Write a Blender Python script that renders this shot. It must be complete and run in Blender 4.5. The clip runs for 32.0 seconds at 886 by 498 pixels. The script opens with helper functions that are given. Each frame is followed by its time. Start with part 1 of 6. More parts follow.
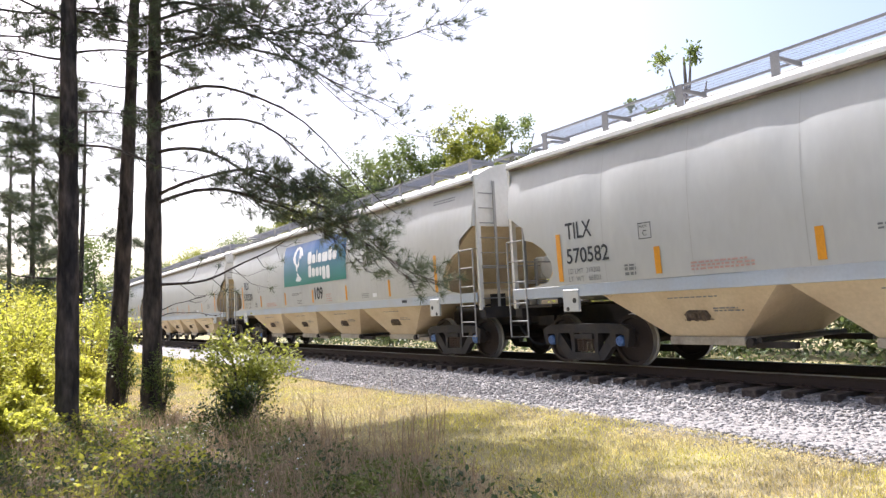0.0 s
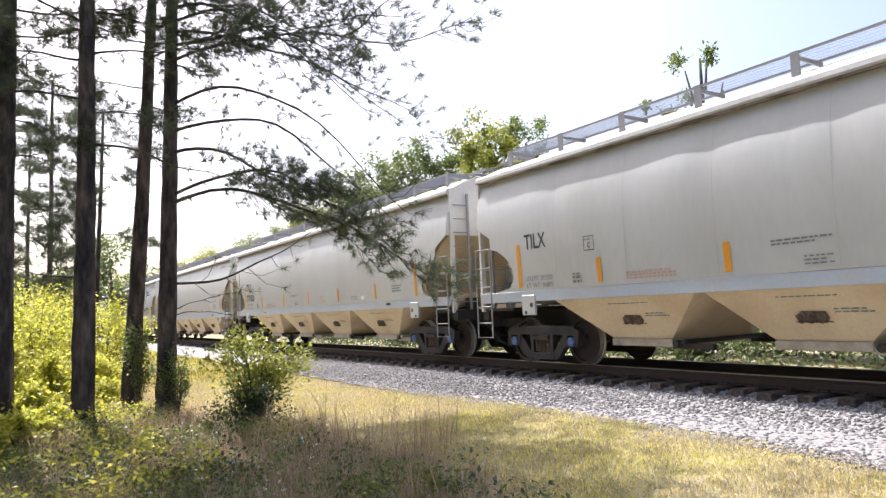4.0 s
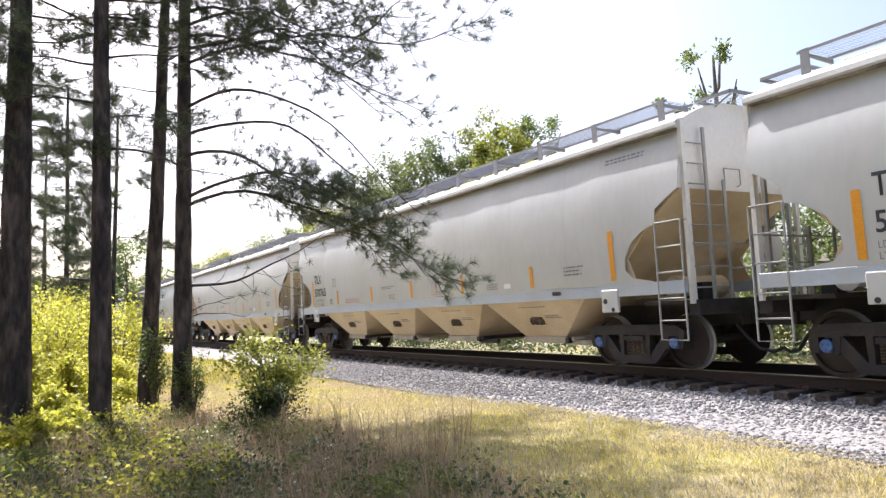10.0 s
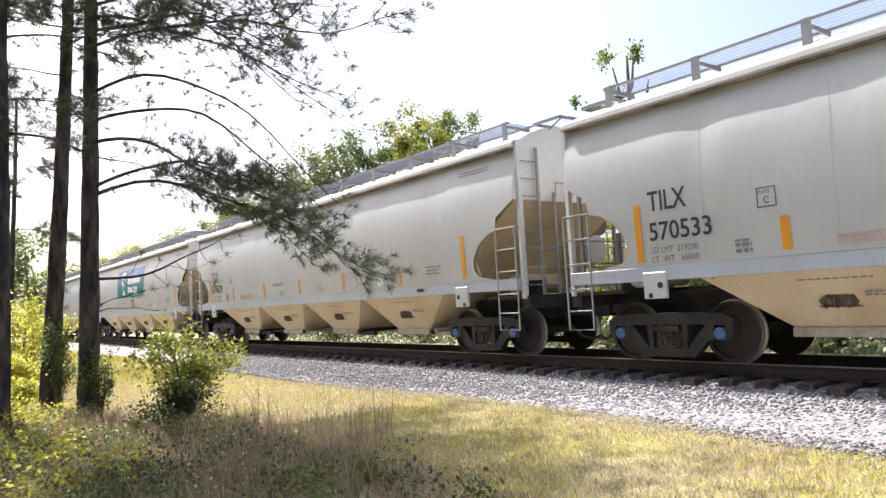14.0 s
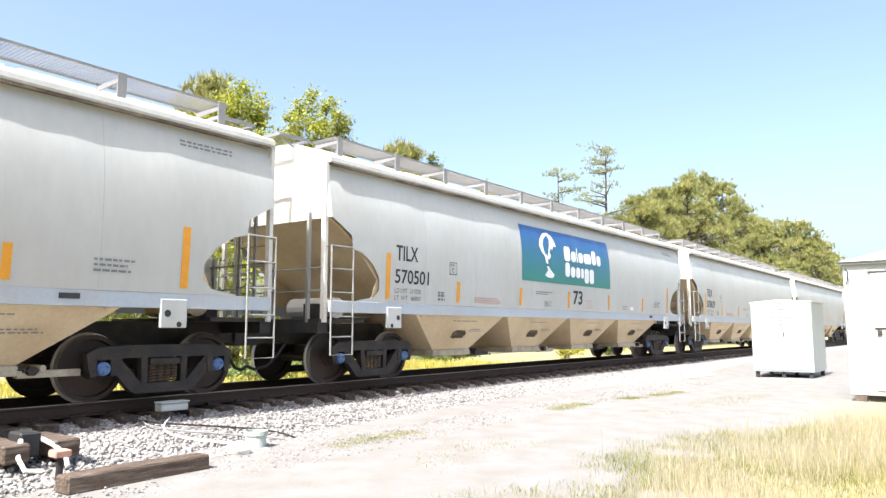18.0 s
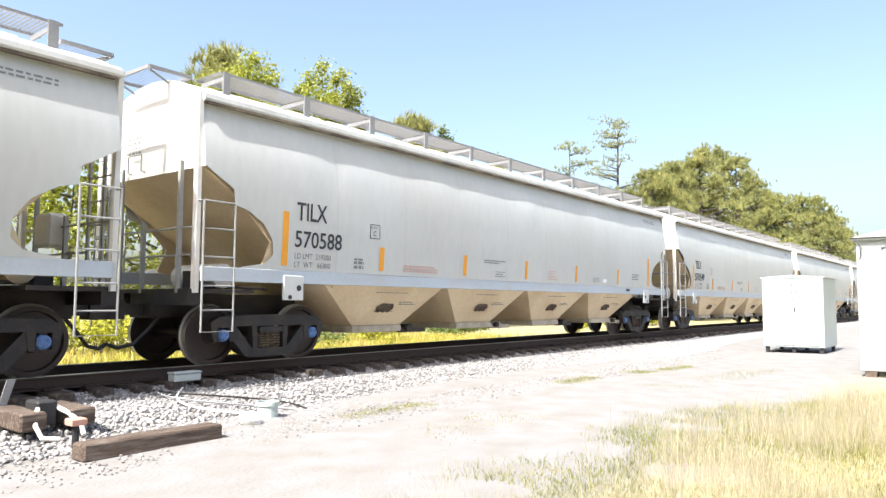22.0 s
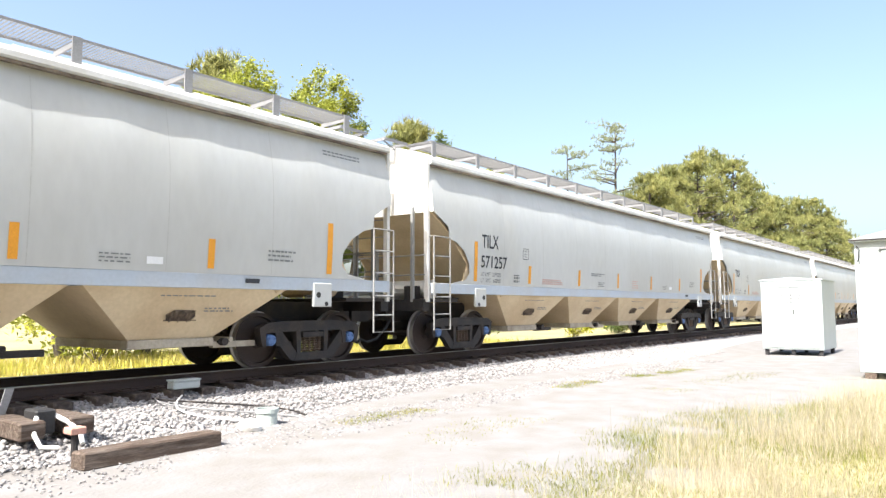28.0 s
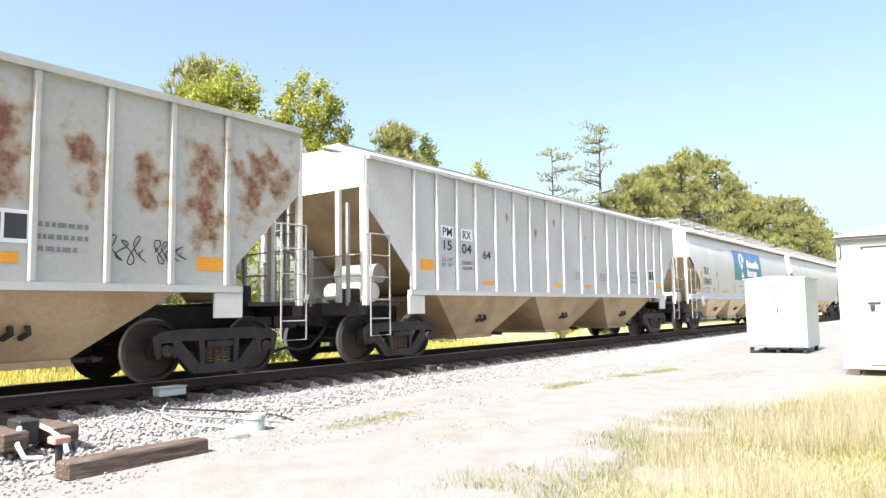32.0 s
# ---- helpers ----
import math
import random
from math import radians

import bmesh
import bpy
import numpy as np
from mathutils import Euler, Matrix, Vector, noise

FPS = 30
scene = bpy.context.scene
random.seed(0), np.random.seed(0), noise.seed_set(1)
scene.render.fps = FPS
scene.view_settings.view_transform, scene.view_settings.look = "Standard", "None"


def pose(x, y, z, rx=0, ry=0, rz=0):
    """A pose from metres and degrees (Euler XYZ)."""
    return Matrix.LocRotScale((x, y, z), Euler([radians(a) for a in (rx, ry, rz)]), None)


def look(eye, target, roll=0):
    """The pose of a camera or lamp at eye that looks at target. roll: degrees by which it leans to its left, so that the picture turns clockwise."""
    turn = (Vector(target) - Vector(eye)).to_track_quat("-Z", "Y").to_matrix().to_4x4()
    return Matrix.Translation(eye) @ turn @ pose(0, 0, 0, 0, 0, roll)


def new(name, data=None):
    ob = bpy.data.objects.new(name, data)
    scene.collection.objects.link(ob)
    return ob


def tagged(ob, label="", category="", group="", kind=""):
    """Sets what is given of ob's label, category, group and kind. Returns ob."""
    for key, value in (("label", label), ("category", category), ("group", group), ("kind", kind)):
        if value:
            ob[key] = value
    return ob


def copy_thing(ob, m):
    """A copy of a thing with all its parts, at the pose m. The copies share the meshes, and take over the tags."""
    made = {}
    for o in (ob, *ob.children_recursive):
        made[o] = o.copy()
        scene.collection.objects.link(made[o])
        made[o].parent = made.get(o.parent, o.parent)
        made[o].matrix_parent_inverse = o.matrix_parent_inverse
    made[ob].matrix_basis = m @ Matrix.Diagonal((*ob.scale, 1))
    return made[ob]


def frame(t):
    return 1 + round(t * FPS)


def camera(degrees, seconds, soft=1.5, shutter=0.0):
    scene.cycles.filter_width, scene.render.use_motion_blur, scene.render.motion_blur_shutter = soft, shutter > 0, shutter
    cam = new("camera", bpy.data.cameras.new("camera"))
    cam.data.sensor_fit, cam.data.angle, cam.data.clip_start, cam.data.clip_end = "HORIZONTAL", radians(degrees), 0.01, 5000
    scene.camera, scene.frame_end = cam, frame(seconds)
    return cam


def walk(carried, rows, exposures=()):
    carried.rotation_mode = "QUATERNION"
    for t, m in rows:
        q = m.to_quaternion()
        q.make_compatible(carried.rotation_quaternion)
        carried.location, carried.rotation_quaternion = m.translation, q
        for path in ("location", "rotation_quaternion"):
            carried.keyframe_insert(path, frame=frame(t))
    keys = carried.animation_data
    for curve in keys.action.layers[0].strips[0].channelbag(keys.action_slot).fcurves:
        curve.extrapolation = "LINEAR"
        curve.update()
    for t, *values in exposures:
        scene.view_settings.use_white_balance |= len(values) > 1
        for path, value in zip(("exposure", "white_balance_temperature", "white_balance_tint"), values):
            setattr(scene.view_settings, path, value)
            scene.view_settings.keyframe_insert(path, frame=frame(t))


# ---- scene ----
# track along x, train runs towards +x, rail top at z = 0, camera south of the track
cam = camera(63.94, 32.0, soft=1.4)
WAY = (
    (0.0, 57.26, 4.80, 2.79), (0.5, 57.56, 4.75, 2.68), (1.0, 57.49, 4.87, 2.81), (1.5, 57.37, 4.58, 2.79),
    (2.0, 57.73, 4.56, 2.72), (2.5, 57.50, 4.56, 2.22), (3.0, 57.77, 4.80, 2.08), (3.5, 58.12, 5.00, 2.19),
    (5.5, 59.16, 4.43, 2.80), (6.0, 59.96, 4.84, 2.76), (6.5, 60.10, 5.15, 2.79), (7.0, 59.80, 5.20, 2.56),
    (7.5, 59.87, 5.13, 2.53), (8.0, 59.73, 5.24, 2.54), (8.5, 59.73, 5.44, 2.22), (9.0, 59.77, 5.31, 2.18),
    (9.5, 59.53, 5.19, 2.27), (10.0, 59.38, 4.99, 2.71), (10.5, 58.86, 4.65, 2.54), (11.0, 59.20, 4.56, 2.38),
    (11.5, 59.25, 4.40, 2.39), (12.0, 59.30, 5.07, 1.89), (12.5, 59.51, 4.92, 1.73), (13.0, 59.70, 4.80, 2.17),
    (13.5, 59.76, 4.42, 2.99), (15.5, -11.83, 5.17, 1.54), (15.9, -30.78, 3.72, 1.77), (16.0, -33.75, 3.93, 1.51),
    (16.2, -39.07, 3.78, 0.32), (16.5, -45.23, 3.85, 0.31), (17.0, -54.35, 4.52, -0.10), (17.5, -53.78, 5.26, 0.39),
    (18.0, -52.69, 6.49, 0.07), (18.5, -52.99, 4.99, -0.14), (19.0, -53.06, 4.35, 0.25), (19.5, -53.18, 4.28, -0.12),
    (20.0, -52.72, 4.45, -0.21), (20.5, -52.43, 4.61, -0.37), (21.0, -52.34, 4.86, -0.28), (21.5, -52.29, 4.67, -0.29),
    (22.0, -51.89, 4.35, -0.29), (22.5, -51.75, 3.84, -0.13), (23.0, -51.78, 3.90, -0.12), (23.5, -52.52, 4.58, 0.62),
    (24.0, -53.38, 5.27, 0.06), (24.5, -53.12, 4.46, 0.52), (25.0, -52.76, 4.23, 0.29), (25.5, -52.14, 4.00, 0.90),
    (27.5, -52.04, 4.75, -0.08), (28.0, -51.97, 4.77, 0.18), (28.5, -52.03, 4.52, -0.01), (29.0, -51.84, 4.64, 0.13),
    (29.5, -51.92, 4.09, 0.93), (30.0, -51.20, 3.66, 1.06), (30.5, -49.37, 4.40, 1.50), (31.0, -49.96, 4.24, 1.32),
    (31.5, -51.03, 3.81, 1.72), (32.0, -53.02, 4.99, 0.96),
)
walk(cam, [(t, pose(0, -10.49 if t < 14 else -10.55, 1.17 if t < 14 else 0.97, 90 + p, r, y)) for t, y, p, r in WAY],
     exposures=((0, 0.9, 6230, 16), (13.5, 0.9, 6230, 16), (15.5, 1.14, 6480, 12), (17.0, 1.29, 6450, 9), (32.0, 1.29, 6450, 9)))

# ---- light ----
SUN = Vector((-0.62, -0.035, 0.78)).normalized()
world = bpy.data.worlds.new("sky")
scene.world = world
world.use_nodes = True
wn = world.node_tree.nodes
sky = wn.new("ShaderNodeTexSky")
sky.sky_type = "NISHITA"
sky.sun_disc = False
sky.sun_elevation = math.asin(SUN.z)
sky.sun_rotation = math.atan2(SUN.x, SUN.y)
sky.air_density, sky.dust_density, sky.ozone_density = 1.0, 4.6, 0.6
world.node_tree.links.new(sky.outputs[0], wn["Background"].inputs[0])
wn["Background"].inputs[1].default_value = 0.15
sun = new("sun", bpy.data.lights.new("sun", "SUN"))
sun.data.energy, sun.data.angle, sun.data.color = 5.0, radians(0.6), (1.0, 0.965, 0.91)
sun.matrix_world = look((0, 0, 60), Vector((0, 0, 60)) - SUN)


# ---- materials ----
def paint(name, base, rough=0.6, metal=0.0, vary=0.12, scale=2.0, grain=40.0, bump=0.08, other=None, amount=0.5, stretch=(1, 1, 1), leaf=0.0, rand=0.0, obj=False, spec=0.4):
    """Two-scale coloured surface: broad patches towards `other`, fine grain, fine relief."""
    m = bpy.data.materials.new(name)
    m.use_nodes = True
    n, l = m.node_tree.nodes, m.node_tree.links
    b = n["Principled BSDF"]
    b.inputs["Roughness"].default_value, b.inputs["Metallic"].default_value = rough, metal
    b.inputs["Specular IOR Level"].default_value = spec
    co = n.new("ShaderNodeTexCoord")
    mp = n.new("ShaderNodeMapping")
    mp.inputs["Scale"].default_value = stretch
    if obj:
        oi = n.new("ShaderNodeObjectInfo")
        ad = n.new("ShaderNodeVectorMath")
        sc = n.new("ShaderNodeMath")
        sc.operation, sc.inputs[1].default_value = "MULTIPLY", 37.0
        l.new(oi.outputs["Random"], sc.inputs[0])
        l.new(co.outputs["Object"], ad.inputs[0])
        l.new(sc.outputs[0], ad.inputs[1])
        l.new(ad.outputs[0], mp.inputs[0])
    else:
        l.new(co.outputs["Object"], mp.inputs[0])
    big, fine = n.new("ShaderNodeTexNoise"), n.new("ShaderNodeTexNoise")
    for node, s, d in ((big, scale, 6), (fine, grain, 3)):
        node.inputs["Scale"].default_value, node.inputs["Detail"].default_value = s, d
        l.new(mp.outputs[0], node.inputs["Vector"])
    ramp = n.new("ShaderNodeMapRange")
    ramp.inputs[1].default_value, ramp.inputs[2].default_value = 0.42, 0.66
    ramp.inputs[4].default_value = amount
    l.new(big.outputs[0], ramp.inputs[0])
    mix = n.new("ShaderNodeMix")
    mix.data_type = "RGBA"
    o = other or tuple(c * (1 - vary * 1.5) for c in base)
    mix.inputs[6].default_value, mix.inputs[7].default_value = (*base, 1), (*o, 1)
    l.new(ramp.outputs[0], mix.inputs[0])
    hsv = n.new("ShaderNodeHueSaturation")
    val = n.new("ShaderNodeMapRange")
    val.inputs[3].default_value, val.inputs[4].default_value = 1 - vary, 1 + vary
    val.inputs[1].default_value, val.inputs[2].default_value = 0.3, 0.7
    l.new(fine.outputs[0], val.inputs[0])
    last = val.outputs[0]
    if rand:
        src = n.new("ShaderNodeNewGeometry").outputs["Random Per Island"] if rand < 0 else n.new("ShaderNodeObjectInfo").outputs["Random"]
        rr = n.new("ShaderNodeMapRange")
        rr.inputs[3].default_value, rr.inputs[4].default_value = 1 - abs(rand), 1 + abs(rand)
        l.new(src, rr.inputs[0])
        mu = n.new("ShaderNodeMath")
        mu.operation = "MULTIPLY"
        l.new(last, mu.inputs[0]), l.new(rr.outputs[0], mu.inputs[1])
        last = mu.outputs[0]
    l.new(last, hsv.inputs["Value"])
    l.new(mix.outputs[2], hsv.inputs["Color"])
    l.new(hsv.outputs[0], b.inputs["Base Color"])
    if bump:
        bp = n.new("ShaderNodeBump")
        bp.inputs["Strength"].default_value, bp.inputs["Distance"].default_value = bump, 0.02
        l.new(fine.outputs[0], bp.inputs["Height"])
        l.new(bp.outputs[0], b.inputs["Normal"])
    if leaf:
        tr, ms = n.new("ShaderNodeBsdfTranslucent"), n.new("ShaderNodeMixShader")
        ms.inputs[0].default_value = leaf
        l.new(hsv.outputs[0], tr.inputs[0])
        l.new(b.outputs[0], ms.inputs[1]), l.new(tr.outputs[0], ms.inputs[2])
        l.new(ms.outputs[0], n["Material Output"].inputs[0])
    return m


M_GREY = paint("grey_car_paint", (0.485, 0.502, 0.50), 0.42, vary=0.03, scale=0.6, grain=9, bump=0.03, other=(0.425, 0.43, 0.41), amount=0.55, stretch=(1, 1, 0.35), obj=True, spec=0.5)
M_WHITE = paint("white_car_paint", (0.64, 0.64, 0.62), 0.5, vary=0.04, scale=1.2, grain=14, bump=0.03, other=(0.54, 0.51, 0.46), amount=0.5)
# lower paint: real dust, plus warm bounce off the ground put into the tan
M_DUST_BOUNCE = paint("dust_and_bounce_paint", (0.62, 0.51, 0.345), 0.75, vary=0.06, scale=1.1, grain=18, bump=0.05, other=(0.48, 0.36, 0.225), amount=0.7, obj=True)
M_DUST_OLD = paint("dark_dusty_lower_paint", (0.43, 0.325, 0.205), 0.8, vary=0.08, scale=1.1, grain=18, bump=0.06, other=(0.27, 0.185, 0.115), amount=0.8, obj=True)
M_SILL = paint("pale_blue_sill_paint", (0.42, 0.48, 0.55), 0.5, vary=0.04, scale=1.5, grain=20, bump=0.03, other=(0.42, 0.42, 0.42))
M_STEEL = paint("dark_truck_steel", (0.028, 0.026, 0.027), 0.65, 0.2, vary=0.25, scale=4, grain=50, bump=0.2, other=(0.065, 0.048, 0.038))
M_WHEEL = paint("rusty_wheel_steel", (0.055, 0.04, 0.035), 0.65, 0.3, vary=0.15, scale=5, grain=60, bump=0.1, other=(0.05, 0.04, 0.04))
M_RIM = paint("bright_rim_steel", (0.40, 0.385, 0.37), 0.4, 0.5, vary=0.1, scale=5, grain=60, bump=0.05)
M_BLUE = paint("blue_bearing_cap", (0.09, 0.17, 0.36), 0.5, vary=0.3, scale=14, grain=60)
M_ORANGE = paint("orange_reflector", (0.75, 0.33, 0.03), 0.4, vary=0.08, scale=9, grain=40, bump=0)
M_INK = paint("black_lettering", (0.04, 0.045, 0.055), 0.6, vary=0.1, bump=0)
M_FADE = paint("faded_grey_lettering", (0.20, 0.21, 0.22), 0.7, vary=0.1, bump=0)
M_RED = paint("faded_red_lettering", (0.55, 0.36, 0.32), 0.7, vary=0.1, bump=0)
# eave shadow as a colour: uneven dark grey-brown
M_EAVE_SHADE = paint("brown_eave_shadow", (0.12, 0.095, 0.08), 0.8, vary=0.25, scale=3, bump=0, other=(0.30, 0.25, 0.20), amount=0.9)
M_EAVE = paint("dull_white_roof_edge", (0.50, 0.51, 0.505), 0.55, vary=0.06, scale=1.4, grain=16, bump=0.05, other=(0.36, 0.35, 0.33), amount=0.6)
M_OUTLET = paint("dusty_grey_outlet_steel", (0.44, 0.39, 0.31), 0.7, vary=0.12, scale=2.2, grain=24, bump=0.08, other=(0.24, 0.20, 0.155), amount=0.8)
M_GRATE = paint("galvanised_grating", (0.27, 0.27, 0.275), 0.55, 0.3, vary=0.1, scale=5, bump=0)
M_RAIL = paint("rusty_rail", (0.06, 0.038, 0.03), 0.7, 0.2, vary=0.15, scale=3, grain=60, other=(0.05, 0.035, 0.03))
M_RAILTOP = paint("polished_rail_head", (0.40, 0.39, 0.39), 0.35, 1.0, vary=0.05, scale=5, bump=0)
M_TIE = paint("creosoted_tie_wood", (0.05, 0.038, 0.032), 0.85, vary=0.25, scale=3, grain=30, bump=0.5, other=(0.17, 0.14, 0.12), stretch=(6, 1, 6), rand=0.25)
M_OLDWOOD = paint("weathered_brown_timber", (0.085, 0.058, 0.043), 0.9, vary=0.35, scale=4, grain=25, bump=0.8, other=(0.30, 0.25, 0.21), stretch=(0.7, 9, 9))
M_STONE = paint("granite_ballast", (0.265, 0.258, 0.255), 0.85, vary=0.12, scale=9, grain=60, bump=0.3, other=(0.30, 0.265, 0.255), rand=-0.5)
M_BED = paint("ballast_bed", (0.32, 0.31, 0.305), 0.9, vary=0.3, scale=14, grain=28, bump=1.0, other=(0.17, 0.15, 0.14), amount=0.5)
M_BARK = paint("dark_pine_bark", (0.036, 0.031, 0.031), 0.95, vary=0.4, scale=5, grain=16, bump=1.0, other=(0.15, 0.118, 0.105), amount=0.8, stretch=(1, 1, 0.3))
M_BARK2 = paint("grey_bark", (0.13, 0.11, 0.095), 0.95, vary=0.25, scale=5, grain=16, bump=0.6)
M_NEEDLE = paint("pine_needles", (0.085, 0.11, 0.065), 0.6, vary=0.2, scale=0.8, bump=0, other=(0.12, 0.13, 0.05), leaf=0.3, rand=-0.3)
# far needles: paler copy of the needle colour, sunlight put into it
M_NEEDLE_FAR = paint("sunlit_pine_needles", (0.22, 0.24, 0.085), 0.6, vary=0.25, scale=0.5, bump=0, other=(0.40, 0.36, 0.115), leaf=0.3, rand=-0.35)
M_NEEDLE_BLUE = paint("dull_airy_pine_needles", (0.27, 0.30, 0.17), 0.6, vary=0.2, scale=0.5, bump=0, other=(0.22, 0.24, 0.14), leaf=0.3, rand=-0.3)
M_LEAF = paint("spring_leaves", (0.16, 0.215, 0.07), 0.5, vary=0.2, scale=0.5, bump=0, other=(0.25, 0.27, 0.06), leaf=0.45, rand=-0.3)
# lime base lifted to hold the sunlight of leaves that tree shade reaches
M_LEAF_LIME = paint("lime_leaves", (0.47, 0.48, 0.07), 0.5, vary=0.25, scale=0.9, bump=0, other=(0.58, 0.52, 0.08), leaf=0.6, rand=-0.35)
M_LEAF_LIGHT = paint("fresh_light_leaves", (0.31, 0.335, 0.06), 0.5, vary=0.2, scale=0.6, bump=0, other=(0.33, 0.34, 0.07), leaf=0.45, rand=-0.35)
M_LEAF_DARK = paint("bush_leaves", (0.07, 0.10, 0.04), 0.5, vary=0.2, scale=2, bump=0, other=(0.12, 0.15, 0.04), leaf=0.35, rand=-0.3)
M_GRASS = paint("yellow_green_grass", (0.40, 0.38, 0.06), 0.7, vary=0.2, scale=0.7, bump=0, other=(0.56, 0.46, 0.17), amount=0.9, leaf=0.35, rand=-0.3)
# lawn colour brightened, with some of the sunlight put into the base
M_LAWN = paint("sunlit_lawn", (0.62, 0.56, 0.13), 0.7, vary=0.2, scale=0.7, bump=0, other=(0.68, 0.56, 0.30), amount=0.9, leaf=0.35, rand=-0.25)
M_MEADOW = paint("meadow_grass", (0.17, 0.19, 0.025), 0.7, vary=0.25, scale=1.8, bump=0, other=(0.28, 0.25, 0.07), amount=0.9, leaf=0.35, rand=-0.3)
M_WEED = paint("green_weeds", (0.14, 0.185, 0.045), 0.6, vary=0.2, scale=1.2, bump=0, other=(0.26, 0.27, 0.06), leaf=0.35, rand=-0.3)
M_STRAW = paint("dry_straw", (0.44, 0.33, 0.21), 0.8, vary=0.15, scale=1, bump=0, other=(0.30, 0.20, 0.13), leaf=0.3, rand=-0.35)
M_LITTER = paint("brown_pine_litter", (0.40, 0.285, 0.18), 0.9, vary=0.2, scale=1.5, bump=0, other=(0.24, 0.165, 0.105), rand=-0.4)
M_STRAW_PALE = paint("pale_dry_grass", (0.46, 0.41, 0.29), 0.8, vary=0.15, scale=1, bump=0, other=(0.36, 0.30, 0.20), leaf=0.35, rand=-0.3)
M_CABINET = paint("white_cabinet_paint", (0.40, 0.44, 0.44), 0.5, vary=0.04, scale=1.5, grain=20, bump=0.02, other=(0.36, 0.40, 0.395))
M_BLACK = paint("black_steel", (0.03, 0.03, 0.032), 0.6, vary=0.2, scale=8)
M_LADDER = paint("worn_grey_ladder_paint", (0.28, 0.28, 0.275), 0.55, vary=0.08, scale=4, bump=0.05)
M_SPRING = paint("rusty_spring_steel", (0.12, 0.085, 0.065), 0.7, 0.2, vary=0.2, scale=8)
M_SCUFF = paint("scuffed_bracket_steel", (0.09, 0.068, 0.052), 0.8, vary=0.3, scale=8, other=(0.20, 0.15, 0.11), amount=0.9)
M_SEAM = paint("weld_seam_paint", (0.43, 0.44, 0.43), 0.6, vary=0.1, scale=3, bump=0)
M_HOSE = paint("white_conduit", (0.7, 0.69, 0.66), 0.6, vary=0.08, scale=8)
M_LOGOWHITE = paint("white_vinyl", (0.78, 0.8, 0.82), 0.5, vary=0.03, bump=0)


def ground_material():
    m = paint("dry_ground", (0.31, 0.265, 0.15), 0.95, vary=0.2, scale=0.5, grain=22, bump=0.6, other=(0.30, 0.27, 0.10), amount=0.8)
    n, l = m.node_tree.nodes, m.node_tree.links
    b = n["Principled BSDF"]
    src = b.inputs["Base Color"].links[0].from_socket
    geo = n.new("ShaderNodeNewGeometry")
    sep = n.new("ShaderNodeSeparateXYZ")
    l.new(geo.outputs["Position"], sep.inputs[0])
    # pale sandy service road on the east side, worn into the grass
    px, py = n.new("ShaderNodeMapRange"), n.new("ShaderNodeMapRange")
    px.inputs[1].default_value, px.inputs[2].default_value = -2.5, 1.5
    l.new(sep.outputs[0], px.inputs[0])
    py.inputs[1].default_value, py.inputs[2].default_value = -9.3, -8.0
    nz = n.new("ShaderNodeTexNoise")
    nz.inputs["Scale"].default_value, nz.inputs["Detail"].default_value = 0.55, 5
    l.new(geo.outputs["Position"], nz.inputs["Vector"])
    wob = n.new("ShaderNodeMath")
    wob.operation, wob.inputs[1].default_value, wob.inputs[2].default_value = "MULTIPLY_ADD", 2.4, -1.2
    l.new(nz.outputs[0], wob.inputs[0])
    ad = n.new("ShaderNodeMath")
    l.new(sep.outputs[1], ad.inputs[0]), l.new(wob.outputs[0], ad.inputs[1])
    l.new(ad.outputs[0], py.inputs[0])
    mu = n.new("ShaderNodeMath")
    mu.operation = "MULTIPLY"
    l.new(px.outputs[0], mu.inputs[0]), l.new(py.outputs[0], mu.inputs[1])
    # the road keeps to the near side of the track
    north, side = n.new("ShaderNodeMapRange"), n.new("ShaderNodeMath")
    north.inputs[1].default_value, north.inputs[2].default_value = 3.4, 2.6
    side.operation = "MULTIPLY"
    l.new(sep.outputs[1], north.inputs[0])
    l.new(mu.outputs[0], side.inputs[0]), l.new(north.outputs[0], side.inputs[1])
    sand = n.new("ShaderNodeMix")
    sand.data_type = "RGBA"
    sand.inputs[6].default_value, sand.inputs[7].default_value = (0.216, 0.212, 0.211, 1), (0.18, 0.167, 0.152, 1)
    nz2 = n.new("ShaderNodeTexNoise")
    nz2.inputs["Scale"].default_value, nz2.inputs["Detail"].default_value = 2.2, 10
    l.new(geo.outputs["Position"], nz2.inputs["Vector"])
    worn = n.new("ShaderNodeMapRange")
    worn.inputs[1].default_value, worn.inputs[2].default_value = 0.34, 0.74
    l.new(nz2.outputs[0], worn.inputs[0])
    l.new(worn.outputs[0], sand.inputs[0])
    mix = n.new("ShaderNodeMix")
    mix.data_type = "RGBA"
    l.new(side.outputs[0], mix.inputs[0]), l.new(src, mix.inputs[6]), l.new(sand.outputs[2], mix.inputs[7])
    # brown needle litter under the pines; its darker tone also stands for their shade
    lx, ly, lm, litter = n.new("ShaderNodeMapRange"), n.new("ShaderNodeMapRange"), n.new("ShaderNodeMath"), n.new("ShaderNodeMix")
    lx.inputs[1].default_value, lx.inputs[2].default_value = -3.0, -5.0
    ly.inputs[1].default_value, ly.inputs[2].default_value = -6.3, -7.2
    lm.operation, litter.data_type = "MULTIPLY", "RGBA"
    l.new(sep.outputs[0], lx.inputs[0]), l.new(ad.outputs[0], ly.inputs[0])
    l.new(lx.outputs[0], lm.inputs[0]), l.new(ly.outputs[0], lm.inputs[1])
    litter.inputs[7].default_value = (0.29, 0.22, 0.145, 1)
